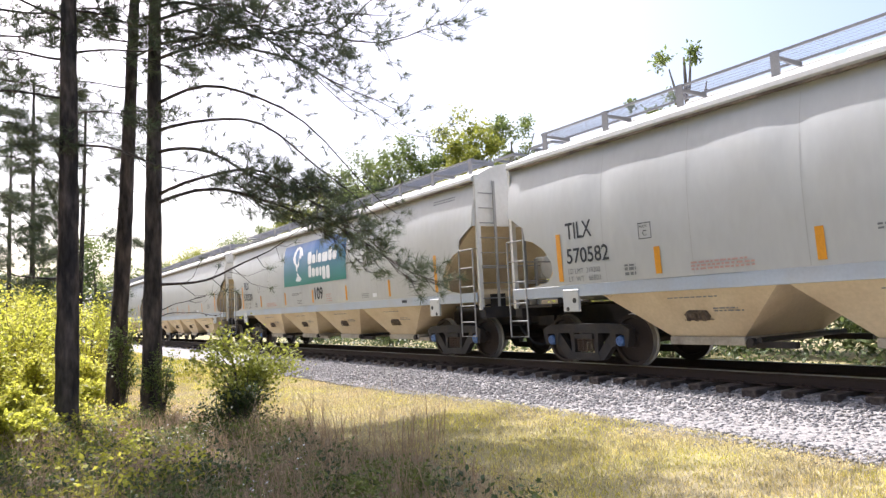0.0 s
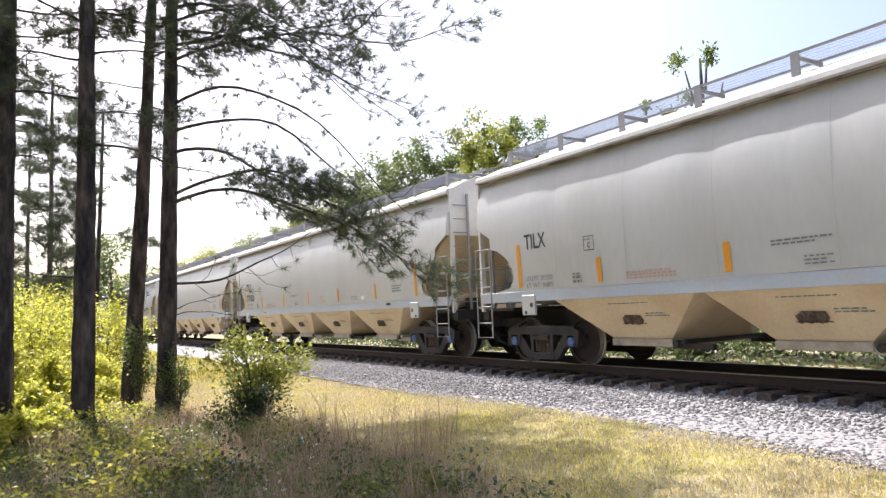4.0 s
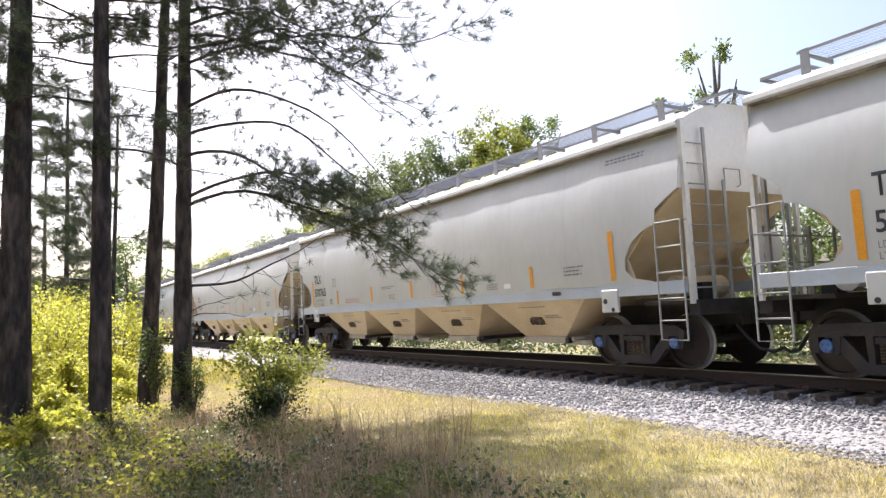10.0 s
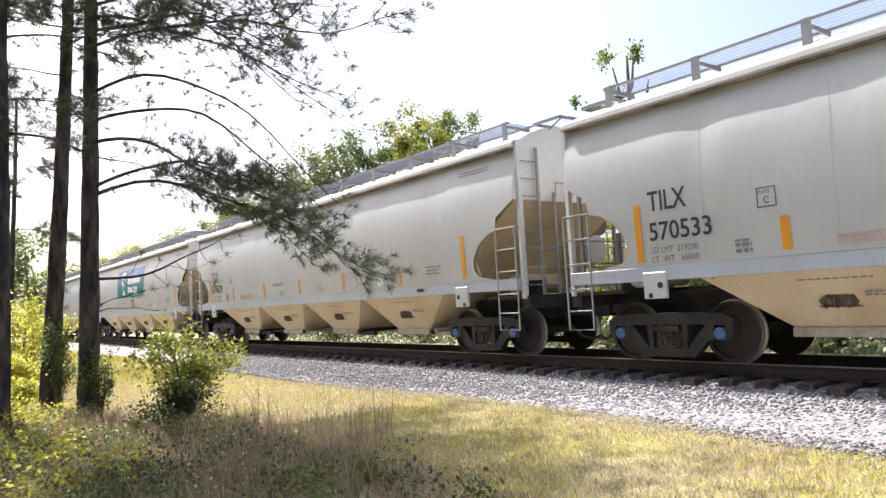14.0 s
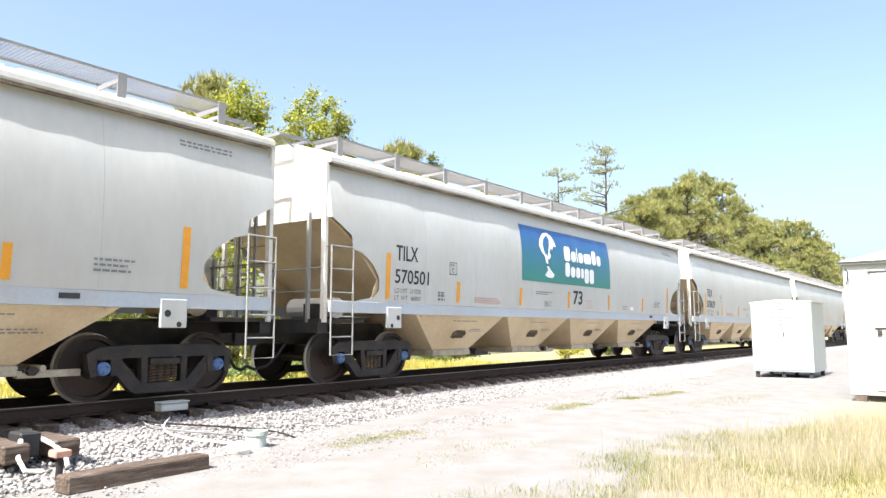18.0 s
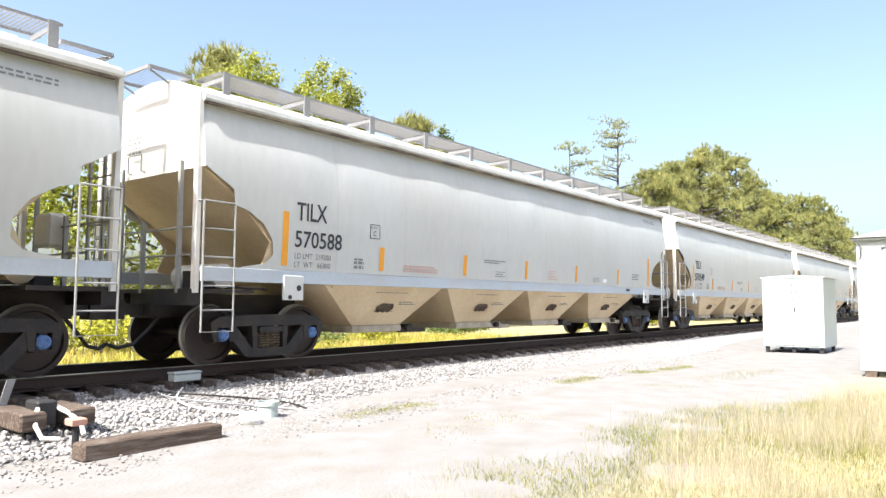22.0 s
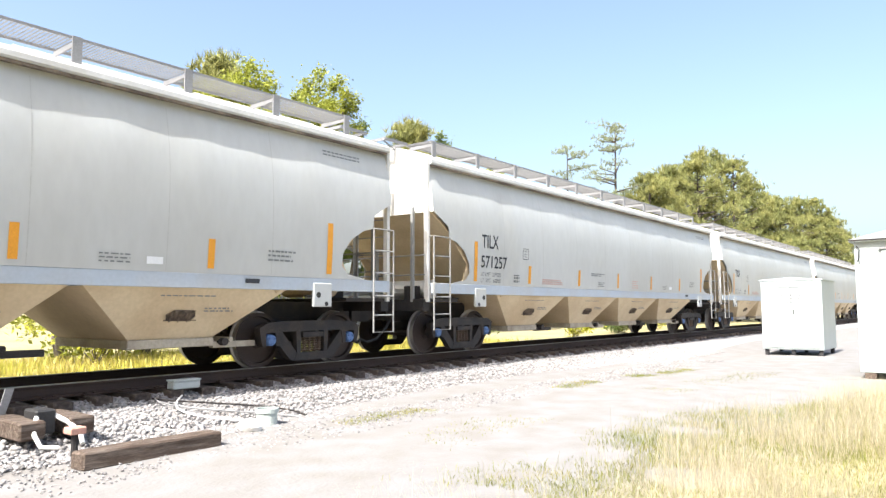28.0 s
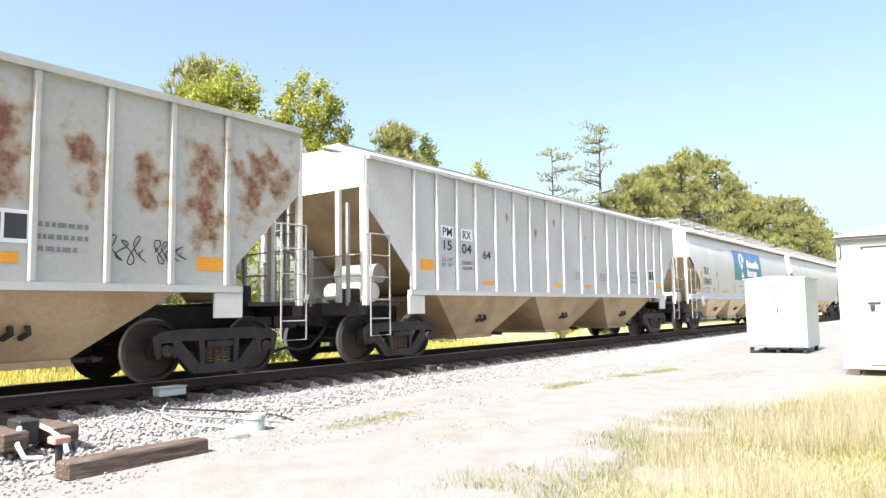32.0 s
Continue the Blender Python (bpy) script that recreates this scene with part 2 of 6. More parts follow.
    l.new(lm.outputs[0], litter.inputs[0]), l.new(mix.outputs[2], litter.inputs[6])
    l.new(litter.outputs[2], b.inputs["Base Color"])
    return m


M_GROUND = ground_material()


def panel_material():
    m = paint("blue_to_teal_vinyl", (0.03, 0.12, 0.36), 0.28, vary=0.04, scale=2, bump=0, other=(0.03, 0.13, 0.37))
    n, l = m.node_tree.nodes, m.node_tree.links
    b = n["Principled BSDF"]
    co, sep, mr, mix = n.new("ShaderNodeTexCoord"), n.new("ShaderNodeSeparateXYZ"), n.new("ShaderNodeMapRange"), n.new("ShaderNodeMix")
    l.new(co.outputs["Object"], sep.inputs[0])
    l.new(sep.outputs[2], mr.inputs[0])
    mr.inputs[1].default_value, mr.inputs[2].default_value = 2.2, 3.4
    mix.data_type = "RGBA"
    mix.inputs[6].default_value, mix.inputs[7].default_value = (0.03, 0.23, 0.205, 1), (0.027, 0.105, 0.31, 1)
    l.new(mr.outputs[0], mix.inputs[0])
    l.new(mix.outputs[2], b.inputs["Base Color"])
    return m


M_PANEL = panel_material()


def rust_material(name, base, patches):
    """Grey paint with rust blooms at given places (x, z, half width, half height)."""
    m = paint(name, base, 0.65, vary=0.05, scale=0.8, grain=12, bump=0.06, other=tuple(c * 0.86 for c in base), amount=0.7)
    n, l = m.node_tree.nodes, m.node_tree.links
    b = n["Principled BSDF"]
    src = b.inputs["Base Color"].links[0].from_socket
    co, sep, nz = n.new("ShaderNodeTexCoord"), n.new("ShaderNodeSeparateXYZ"), n.new("ShaderNodeTexNoise")
    l.new(co.outputs["Object"], sep.inputs[0]), l.new(co.outputs["Object"], nz.inputs["Vector"])
    nz.inputs["Scale"].default_value, nz.inputs["Detail"].default_value = 4.2, 9
    nz3 = n.new("ShaderNodeTexNoise")
    nz3.inputs["Scale"].default_value, nz3.inputs["Detail"].default_value = 11, 6
    l.new(co.outputs["Object"], nz3.inputs["Vector"])

    def op(kind, a, c):
        q = n.new("ShaderNodeMath")
        q.operation = kind
        for i, v in enumerate((a, c)):
            if isinstance(v, (int, float)):
                q.inputs[i].default_value = v
            else:
                l.new(v, q.inputs[i])
        return q.outputs[0]
    total = None
    for x, z, a, c in patches:
        dx, dz = op("DIVIDE", op("SUBTRACT", sep.outputs[0], x), a), op("DIVIDE", op("SUBTRACT", sep.outputs[2], z), c)
        d = op("SUBTRACT", 1.25, op("SQRT", op("ADD", op("POWER", op("ABSOLUTE", dx, 0), 2), op("POWER", op("ABSOLUTE", dz, 0), 2)), 0))
        total = d if total is None else op("MAXIMUM", total, d)
    edge = op("ADD", op("MULTIPLY", total, 0.8), op("MULTIPLY", op("SUBTRACT", nz.outputs[0], 0.5), 3.4))
    mr = n.new("ShaderNodeMapRange")
    mr.inputs[1].default_value, mr.inputs[2].default_value = 0.2, 0.75
    l.new(edge, mr.inputs[0])
    mix = n.new("ShaderNodeMix")
    mix.data_type = "RGBA"
    tone, mr3 = n.new("ShaderNodeMix"), n.new("ShaderNodeMapRange")
    tone.data_type = "RGBA"
    mr3.inputs[1].default_value, mr3.inputs[2].default_value = 0.4, 0.62
    tone.inputs[6].default_value, tone.inputs[7].default_value = (0.16, 0.075, 0.045, 1), (0.27, 0.18, 0.12, 1)
    l.new(nz3.outputs[0], mr3.inputs[0]), l.new(mr3.outputs[0], tone.inputs[0]), l.new(tone.outputs[2], mix.inputs[7])
    halo, mr2 = n.new("ShaderNodeMix"), n.new("ShaderNodeMapRange")
    halo.data_type = "RGBA"
    mr2.inputs[1].default_value, mr2.inputs[2].default_value, mr2.inputs[4].default_value = -0.25, 0.35, 0.75
    halo.inputs[7].default_value = (0.33, 0.26, 0.17, 1)
    l.new(edge, mr2.inputs[0]), l.new(mr2.outputs[0], halo.inputs[0]), l.new(src, halo.inputs[6])
    l.new(mr.outputs[0], mix.inputs[0]), l.new(halo.outputs[2], mix.inputs[6])
    l.new(mix.outputs[2], b.inputs["Base Color"])
    return m


# ---- mesh helpers ----
def part(name, bm, material, parent=None, label="", smooth=False):
    me = bpy.data.meshes.new(name)
    bm.to_mesh(me)
    bm.free()
    return link(name, me, material, parent, label, smooth)


def link(name, me, material, parent=None, label="", smooth=False):
    if material and not me.materials:
        me.materials.append(material)
    if smooth:
        me.polygons.foreach_set("use_smooth", [True] * len(me.polygons))
    ob = new(name, me)
    if parent:
        ob.parent = parent
    if label:
        ob["label"] = label
    return ob


def B():
    return bmesh.new()


def box(bm, x0, x1, y0, y1, z0, z1):
    v = [bm.verts.new(p) for p in ((x0, y0, z0), (x1, y0, z0), (x1, y1, z0), (x0, y1, z0), (x0, y0, z1), (x1, y0, z1), (x1, y1, z1), (x0, y1, z1))]
    for f in ((3, 2, 1, 0), (4, 5, 6, 7), (0, 1, 5, 4), (1, 2, 6, 5), (2, 3, 7, 6), (3, 0, 4, 7)):
        bm.faces.new([v[i] for i in f])
    return bm


def soft(bm, w=0.01):
    bmesh.ops.bevel(bm, geom=list(bm.edges), offset=w, segments=1, affect="EDGES")
    return bm


def prism(bm, poly, a, b, axis="y"):
    """Extrude a closed outline given in the two other axes from a to b."""
    def put(p, q, s):
        return {"y": (p, s, q), "x": (s, p, q), "z": (p, q, s)}[axis]
    lo = [bm.verts.new(put(p, q, a)) for p, q in poly]
    hi = [bm.verts.new(put(p, q, b)) for p, q in poly]
    n = len(poly)
    bm.faces.new(lo)
    bm.faces.new(hi[::-1])
    for i in range(n):
        bm.faces.new((lo[i], hi[i], hi[(i + 1) % n], lo[(i + 1) % n]))
    bmesh.ops.recalc_face_normals(bm, faces=list(bm.faces))
    return bm


def tube(bm, pts, r, n=6):
    """A round bar along a line of points; r is a number or a radius for each point."""
    pts = [Vector(p) for p in pts]
    rs = r if isinstance(r, (list, tuple)) else [r] * len(pts)
    rings = []
    for i, p in enumerate(pts):
        d = (pts[min(i + 1, len(pts) - 1)] - pts[max(i - 1, 0)]).normalized()
        a = d.orthogonal().normalized() if i == 0 else (side - side.dot(d) * d).normalized()
        side = a
        b = d.cross(a)
        rings.append([bm.verts.new(p + rs[i] * (math.cos(2 * math.pi * k / n) * a + math.sin(2 * math.pi * k / n) * b)) for k in range(n)])
    for u, w in zip(rings, rings[1:]):
        for k in range(n):
            bm.faces.new((u[k], u[(k + 1) % n], w[(k + 1) % n], w[k]))
    bm.faces.new(rings[0][::-1])
    bm.faces.new(rings[-1])
    return bm


def lathe(bm, prof, n=28, axis="y"):
    """Turn a profile of (radius, along) about the axis."""
    rings = []
    for r, s in prof:
        ring = []
        for k in range(n):
            c, d = r * math.cos(2 * math.pi * k / n), r * math.sin(2 * math.pi * k / n)
            ring.append(bm.verts.new((c, s, d) if axis == "y" else (s, c, d) if axis == "x" else (c, d, s)))
        rings.append(ring)
    for u, w in zip(rings, rings[1:]):
        for k in range(n):
            bm.faces.new((u[k], u[(k + 1) % n], w[(k + 1) % n], w[k]))
    bm.faces.new(rings[0])
    bm.faces.new(rings[-1])
    bmesh.ops.recalc_face_normals(bm, faces=list(bm.faces))
    return bm


def text_mesh(s, size, width=0, bold=0.0):
    cu = bpy.data.curves.new("text", "FONT")
    cu.body, cu.size, cu.resolution_u, cu.offset = s, size, 3, bold * size
    ob = new("text", cu)
    me = bpy.data.meshes.new_from_object(ob)
    bpy.data.objects.remove(ob)
    co = np.zeros(len(me.vertices) * 3)
    me.vertices.foreach_get("co", co)
    co = co.reshape(-1, 3)
    if width:
        co[:, 0] *= width / max(co[:, 0].max(), 1e-3)
    me.vertices.foreach_set("co", np.stack([co[:, 0], np.zeros(len(co)), co[:, 1]], 1).ravel())
    return me


# ---- the hopper cars ----
PITCH = 19.18
HALF, BOGIE = 8.95, 7.4
SEAM = 1.79


def side_y(u, z):
    """Half width of the curved car side, with each welded sheet bellied a little between its seams."""
    zs, ys = (1.27, 1.6, 2.0, 2.3, 2.6, 2.8, 2.95, 3.1, 3.2, 3.3, 3.4, 3.5, 3.6, 3.94), (1.525, 1.556, 1.578, 1.588, 1.592, 1.589, 1.583, 1.572, 1.561, 1.546, 1.527, 1.505, 1.48, 1.39)
    base = float(np.interp(z, zs, ys))
    w = abs(math.sin(math.pi * (u + 0.98) / SEAM))
    return base + (0.015 * (w ** 0.7 - 1) + 0.004 * math.sin(5.3 * u + 1.1) + 0.003 * math.sin(9.1 * u)) * math.exp(-((z - 3.3) / 0.5) ** 2) + 0.004 * math.sin(1.7 * u + 2.2 * z)


def end_u(z):
    return float(np.interp(z, (1.48, 1.5, 1.57, 1.71, 1.93, 2.18, 2.36, 2.42, 2.66, 2.94), (8.3, 8.28, 7.85, 7.70, 7.72, 7.90, 8.2, 8.44, 8.47, HALF)))


ZS = (1.48, 1.5, 1.57, 1.71, 1.93, 2.18, 2.36, 2.42, 2.66, 2.8, 2.94, 3.05, 3.15, 3.22, 3.29, 3.36, 3.43, 3.5, 3.57, 3.66, 3.78, 3.94)


def side_sheet(sign):
    bm = B()
    us = [-0.98 + SEAM * k / 10 for k in range(-36, 48)]
    rows = []
    for z in ZS:
        e = end_u(z)
        line = [-e] + [u for u in us] + [e]
        rows.append([bm.verts.new((u, sign * side_y(u, z), z)) for u in line])
    for a, b in zip(rows, rows[1:]):
        for i in range(len(a) - 1):
            q = (a[i], a[i + 1], b[i + 1], b[i])
            bm.faces.new(q if sign < 0 else q[::-1])
    return bm


def on_side(me, x, z, off=0.008, sign=-1):
    """Lay a flat mesh (x, z) on the car side with its origin at x, z."""
    for v in me.vertices:
        px, pz = v.co.x + x, v.co.z + z
        v.co = (px, sign * (side_y(px, pz) + off), pz)
    me.update()
    return me


def plate(w, h, lean=0.0, nx=1, nz=1):
    me = bpy.data.meshes.new("plate")
    vs = [(w * i / nx + lean * j / nz, 0, h * j / nz) for j in range(nz + 1) for i in range(nx + 1)]
    fs = [(j * (nx + 1) + i, j * (nx + 1) + i + 1, (j + 1) * (nx + 1) + i + 1, (j + 1) * (nx + 1) + i) for j in range(nz) for i in range(nx)]
    me.from_pydata(vs, [], fs)
    return me


def bars(rows, seed):
    """Unreadable lines of print as small bars: rows of (width, height, z)."""
    r = random.Random(seed)
    me = bpy.data.meshes.new("print")
    vs, fs = [], []
    for w, h, z in rows:
        x = 0.0
        while x < w:
            l = min(r.uniform(0.04, 0.11), w - x)
            k = len(vs)
            vs += [(x, 0, z), (x + l, 0, z), (x + l, 0, z + h), (x, 0, z + h)]
            fs.append((k, k + 1, k + 2, k + 3))
            x += l + r.uniform(0.015, 0.035)
    me.from_pydata(vs, [], fs)
    return me


def make_truck(parent, x):
    truck = link("truck", bpy.data.meshes.new("truck"), M_STEEL, parent)
    bm = B()
    box(bm, -0.2, 0.2, -1.0, 1.0, 0.42, 0.66)
    box(bm, -0.35, 0.35, -0.35, 0.35, 0.66, 0.8)
    bm.to_mesh(truck.data)
    bm.free()
    truck.location = (x, 0, 0)
    for s in (-1, 1):
        bm = B()
        y0, y1 = (s * 1.02, s * 1.17) if s > 0 else (s * 1.17, s * 1.02)
        prism(bm, ((-1.10, 0.50), (-1.12, 0.66), (-0.97, 0.74), (-0.5, 0.765), (0.5, 0.765), (0.97, 0.74), (1.12, 0.66), (1.10, 0.50), (1.06, 0.36), (0.99, 0.36), (0.99, 0.575), (0.79, 0.575), (0.79, 0.36), (0.71, 0.36), (0.68, 0.59), (-0.68, 0.59), (-0.71, 0.36), (-0.79, 0.36), (-0.79, 0.575), (-0.99, 0.575), (-0.99, 0.36), (-1.06, 0.36)), y0, y1)
        for k in (-1, 1):
            prism(bm, ((k * 0.80, 0.60), (k * 0.67, 0.60), (k * 0.34, 0.235), (k * 0.34, 0.10), (k * 0.42, 0.10), (k * 0.50, 0.14), (k * 0.80, 0.47)), y0 + 0.012, y1 - 0.012)
            prism(bm, ((k * 0.26, 0.22), (k * 0.34, 0.20), (k * 0.36, 0.60), (k * 0.26, 0.60)), y0 + 0.004, y1 - 0.004)
        prism(bm, ((-0.40, 0.10), (0.40, 0.10), (0.34, 0.235), (-0.34, 0.235)), y0 + 0.006, y1 - 0.006)
        box(bm, -0.23, 0.23, y0 - 0.02, y1 + 0.02, 0.49, 0.575)
        part("side_frame", bm, M_STEEL, truck)
        for k in (-0.165, -0.055, 0.055, 0.165) if s < 0 else ():
            bm = B()
            tube(bm, [(k + 0.048 * math.cos(a * math.pi / 3), s * 1.115 + 0.05 * math.sin(a * math.pi / 3), 0.245 + 0.24 * a / 36) for a in range(37)], 0.012, 4)
            part("spring", bm, M_SPRING, truck)
        for w in (-0.889, 0.889):
            bm = B()
            lathe(bm, [(0.02, s * 0.70), (0.12, s * 0.70), (0.13, s * 0.73), (0.36, s * 0.755), (0.38, s * 0.70), (0.484, s * 0.70), (0.482, s * 0.725), (0.457, s * 0.74), (0.452, s * 0.835), (0.39, s * 0.84), (0.375, s * 0.79), (0.15, s * 0.815), (0.13, s * 0.86), (0.02, s * 0.86)], 32)
            wheel = part("wheel", bm, M_WHEEL, truck, smooth=False)
            wheel.data.materials.append(M_RIM)
            for p in wheel.data.polygons:
                rr = math.hypot(p.center.x, p.center.z)
                if rr > 0.44 and abs(p.center.y) > 0.71:
                    p.material_index = 1
            wheel.location = (w, 0, 0.457)
            bm = B()
            lathe(bm, [(0.02, s * 1.195), (0.07, s * 1.195), (0.09, s * 1.18), (0.095, s * 1.15), (0.095, s * 0.98), (0.02, s * 0.98)], 16)
            for a in range(3):
                c, d = 0.05 * math.cos(a * 2.09 + 0.5), 0.05 * math.sin(a * 2.09 + 0.5)
                box(bm, c - 0.014, c + 0.014, s * 1.2 - 0.012, s * 1.2 + 0.012, d - 0.014, d + 0.014)
            cap = part("bearing_cap", bm, M_WHEEL if parent.name.startswith("ribbed") else M_BLUE, truck)
            cap.location = (w, 0, 0.457)
    for w in (-0.889, 0.889):
        bm = B()
        tube(bm, [(w, -1.0, 0.457), (w, 1.0, 0.457)], 0.08, 10)
        part("axle", bm, M_WHEEL, truck)
    return truck


def coupler(parent, half, pitch, d):
    bm = B()
    x0, x1 = sorted((d * (half - 0.9), d * (pitch / 2 - 0.02)))
    box(bm, x0, x1, -0.09, 0.09, 0.76, 0.94)
    xk = d * (pitch / 2 - 0.12)
    prism(bm, ((xk - 0.14, -0.16), (xk + 0.14, -0.16), (xk + 0.17, 0.02), (xk + 0.1, 0.17), (xk - 0.14, 0.17)), 0.70, 1.0, "z")
    part("coupler", bm, M_STEEL, parent)
    bm = B()
    tube(bm, [(d * (half - 0.05), -0.35, 0.72), (d * (half + 0.1), -0.35, 0.55), (d * (half + 0.3), -0.28, 0.33), (d * (half + 0.5), -0.2, 0.28), (d * (pitch / 2), -0.15, 0.34)], 0.028, 6)
    part("air_hose", bm, M_BLACK, parent)


def end_gear(car, d, half, eave, brake):
    """Ladders, corner posts, hand rails and the end platform at one end; d is -1 or 1."""
    post_mat = M_LADDER
    for s in (-1, 1):
        bm = B()
        box(bm, min(d * half, d * (half + 0.07)), max(d * half, d * (half + 0.07)), s * 1.43 - 0.05, s * 1.43 + 0.05, 1.1, eave)
        part("corner_post", bm, M_WHITE, car)
        # side ladder
        xa, xb = d * (half - 0.5), d * (half + 0.03)
        yy = s * 1.61
        bm = tube(B(), [(xa, s * 1.50, 2.43), (xa, yy, 2.43), (xa, yy, 1.5), (xa, yy, 0.54), (xb, yy, 0.54), (xb, yy, 1.5), (xb, yy, 2.43), (xb, s * 1.45, 2.43)], 0.017, 6)
        ladder = part("side_ladder", bm, M_LADDER, car)
        for z in (0.85, 1.2, 1.62, 2.03, 2.43) if s < 0 else ():
            part("rung", tube(B(), [(xa, yy, z), (xb, yy, z)], 0.014, 5), M_LADDER, ladder)
    # end ladder up to the roof walk
    xe = d * (half + 0.10)
    ya, yb = (-1.0 * d, -0.58 * d)
    ladder = part("end_ladder", box(B(), xe - 0.015, xe + 0.015, ya - 0.03, ya + 0.03, 1.15, eave - 0.1), post_mat, car)
    part("stile", box(B(), xe - 0.015, xe + 0.015, yb - 0.03, yb + 0.03, 1.15, 3.1), post_mat, ladder)
    for i in range(8):
        z = 1.35 + 0.33 * i
        part("rung", tube(B(), [(xe, -1.42 * d, z), (xe, yb if z < 3.0 else ya, z)], 0.013, 5), post_mat, ladder)
    for y in (0.1 * d, 1.1 * d):
        bm = B()
        box(bm, xe - 0.03, xe + 0.03, y - 0.03, y + 0.03, 1.1, 2.2 if abs(y) < 1 else 3.05)
        part("end_post", bm, post_mat, car)
    bm = B()
    tube(bm, [(xe, -1.42, 2.05), (xe, 1.42, 2.05)], 0.016, 5)
    tube(bm, [(xe, -0.6 * d, 1.65), (xe, 1.42 * d, 1.65)], 0.016, 5)
    part("hand_rail", bm, post_mat, car)
    # platform and end sill
    bm = B()
    box(bm, min(d * (half - 1.0), d * (half + 0.12)), max(d * (half - 1.0), d * (half + 0.12)), -1.42, 1.42, 1.10, 1.16)
    for s in (-1, 1):
        box(bm, min(d * (half - 0.08), d * (half + 0.12)), max(d * (half - 0.08), d * (half + 0.12)), s * 0.9 - 0.5, s * 0.9 + 0.5, 0.92, 1.10)
    part("end_platform", bm, M_STEEL, car)
    bm = B()
    box(bm, min(d * 6.2, d * (half + 0.05)), max(d * 6.2, d * (half + 0.05)), -0.32, 0.32, 0.72, 1.10)
    part("center_sill", bm, M_STEEL, car)
    if brake:
        bm = B()
        lathe(bm, [(0.24, 0.0), (0.28, 0.02), (0.28, 0.05), (0.24, 0.06)], 20, "x")
        for k in range(5):
            a = k * 1.2566
            tube(bm, [(0.03, 0, 0), (0.03, 0.26 * math.cos(a), 0.26 * math.sin(a))], 0.018, 5)
        wheel = part("brake_wheel", bm, M_WHITE, car, "white spoked hand brake wheel")
        wheel.location = (d * (half + 0.14), 0.45, 2.0)
        bm = B()
        soft(box(bm, min(d * (half - 0.1), d * (half + 0.14)), max(d * (half - 0.1), d * (half + 0.14)), 0.22, 0.68, 1.75, 2.25), 0.04)
        part("brake_housing", bm, M_WHITE, car)
    # machinery on the platform: reservoir and valves
    bm = B()
    tube(bm, [(d * (half - 0.85), -0.85, 1.38), (d * (half - 0.85), 0.35, 1.38)], 0.2, 14)
    part("air_reservoir", bm, M_DUST_BOUNCE if brake else M_WHITE, car)
    bm = B()
    box(bm, d * (half - 0.5) - 0.12, d * (half - 0.5) + 0.12, -0.7, -0.45, 1.16, 1.45)
    tube(bm, [(d * (half - 0.5), -0.6, 1.2), (d * (half - 1.1), -0.9, 1.2), (d * (half - 1.6), -1.0, 1.18)], 0.025, 6)
    part("brake_valve", bm, M_STEEL, car)


def roof_walk(car, half, eave, ridge):
    """Gratings both sides of the hatch trough, on upright brackets, with crossovers at the ends."""
    top = 4.59
    for s in (-1, 1):
        bm = B()
        y0, y1 = sorted((s * 0.36, s * 1.03))
        for y in (y0, y1):
            box(bm, -half + 0.55, half - 0.55, y - 0.012, y + 0.012, top - 0.04, top)
        n = int((2 * half - 1.1) / 0.055)
        for i in range(n):
            x = -half + 0.55 + 0.055 * i
            bm.faces.new([bm.verts.new(p) for p in ((x, y0, top - 0.006), (x + 0.014, y0, top - 0.022), (x + 0.014, y1, top - 0.022), (x, y1, top - 0.006))])
        for f in (0.2, 0.4, 0.6, 0.8):
            y = y0 + f * (y1 - y0)
            bm.faces.new([bm.verts.new(p) for p in ((-half + 0.55, y, top - 0.015), (half - 0.55, y, top - 0.015), (half - 0.55, y + 0.02, top - 0.013), (-half + 0.55, y + 0.02, top - 0.013))])
        part("roof_walk", bm, M_GRATE, car, "galvanised steel grating walkway")
        for i in range(11 if s < 0 else 0):
            x = -8.28 + 1.656 * i
            bm = B()
            box(bm, x - 0.065, x + 0.065, s * 1.045 - 0.012, s * 1.045 + 0.012, 4.16, top + 0.004)
            prism(bm, ((s * 1.03, top - 0.05), (s * 1.03, top - 0.1), (s * 0.36, top - 0.13), (s * 0.36, top - 0.05)), x - 0.012, x + 0.012, "x")
            part("walk_bracket", bm, M_GRATE, car)
    for d in (-1, 1):
        bm = B()
        top = 4.56
        x0, x1 = sorted((d * (half - 0.35), d * (half + 0.36)))
        for y in (-0.56, 0.56):
            box(bm, x0, x1, y - 0.015, y + 0.015, top - 0.06, top - 0.004)
        for x in (x0, x1):
            box(bm, x - 0.015, x + 0.015, -0.56, 0.56, top - 0.06, top - 0.004)
        for i in range(15):
            y = -0.54 + 0.073 * i
            bm.faces.new([bm.verts.new(p) for p in ((x0, y, top - 0.03), (x1, y, top - 0.03), (x1, y + 0.034, top - 0.026), (x0, y + 0.034, top - 0.026))])
        tagged(part("end_crossover", bm, M_GRATE, car, "grating platform over the car end"), kind="stuff")
        for y in (-0.5, 0.5):
            part("crossover_brace", tube(B(), [(d * (half + 0.32), y, top - 0.06), (d * half, y, top - 0.2)], 0.016, 5), M_LADDER, car)


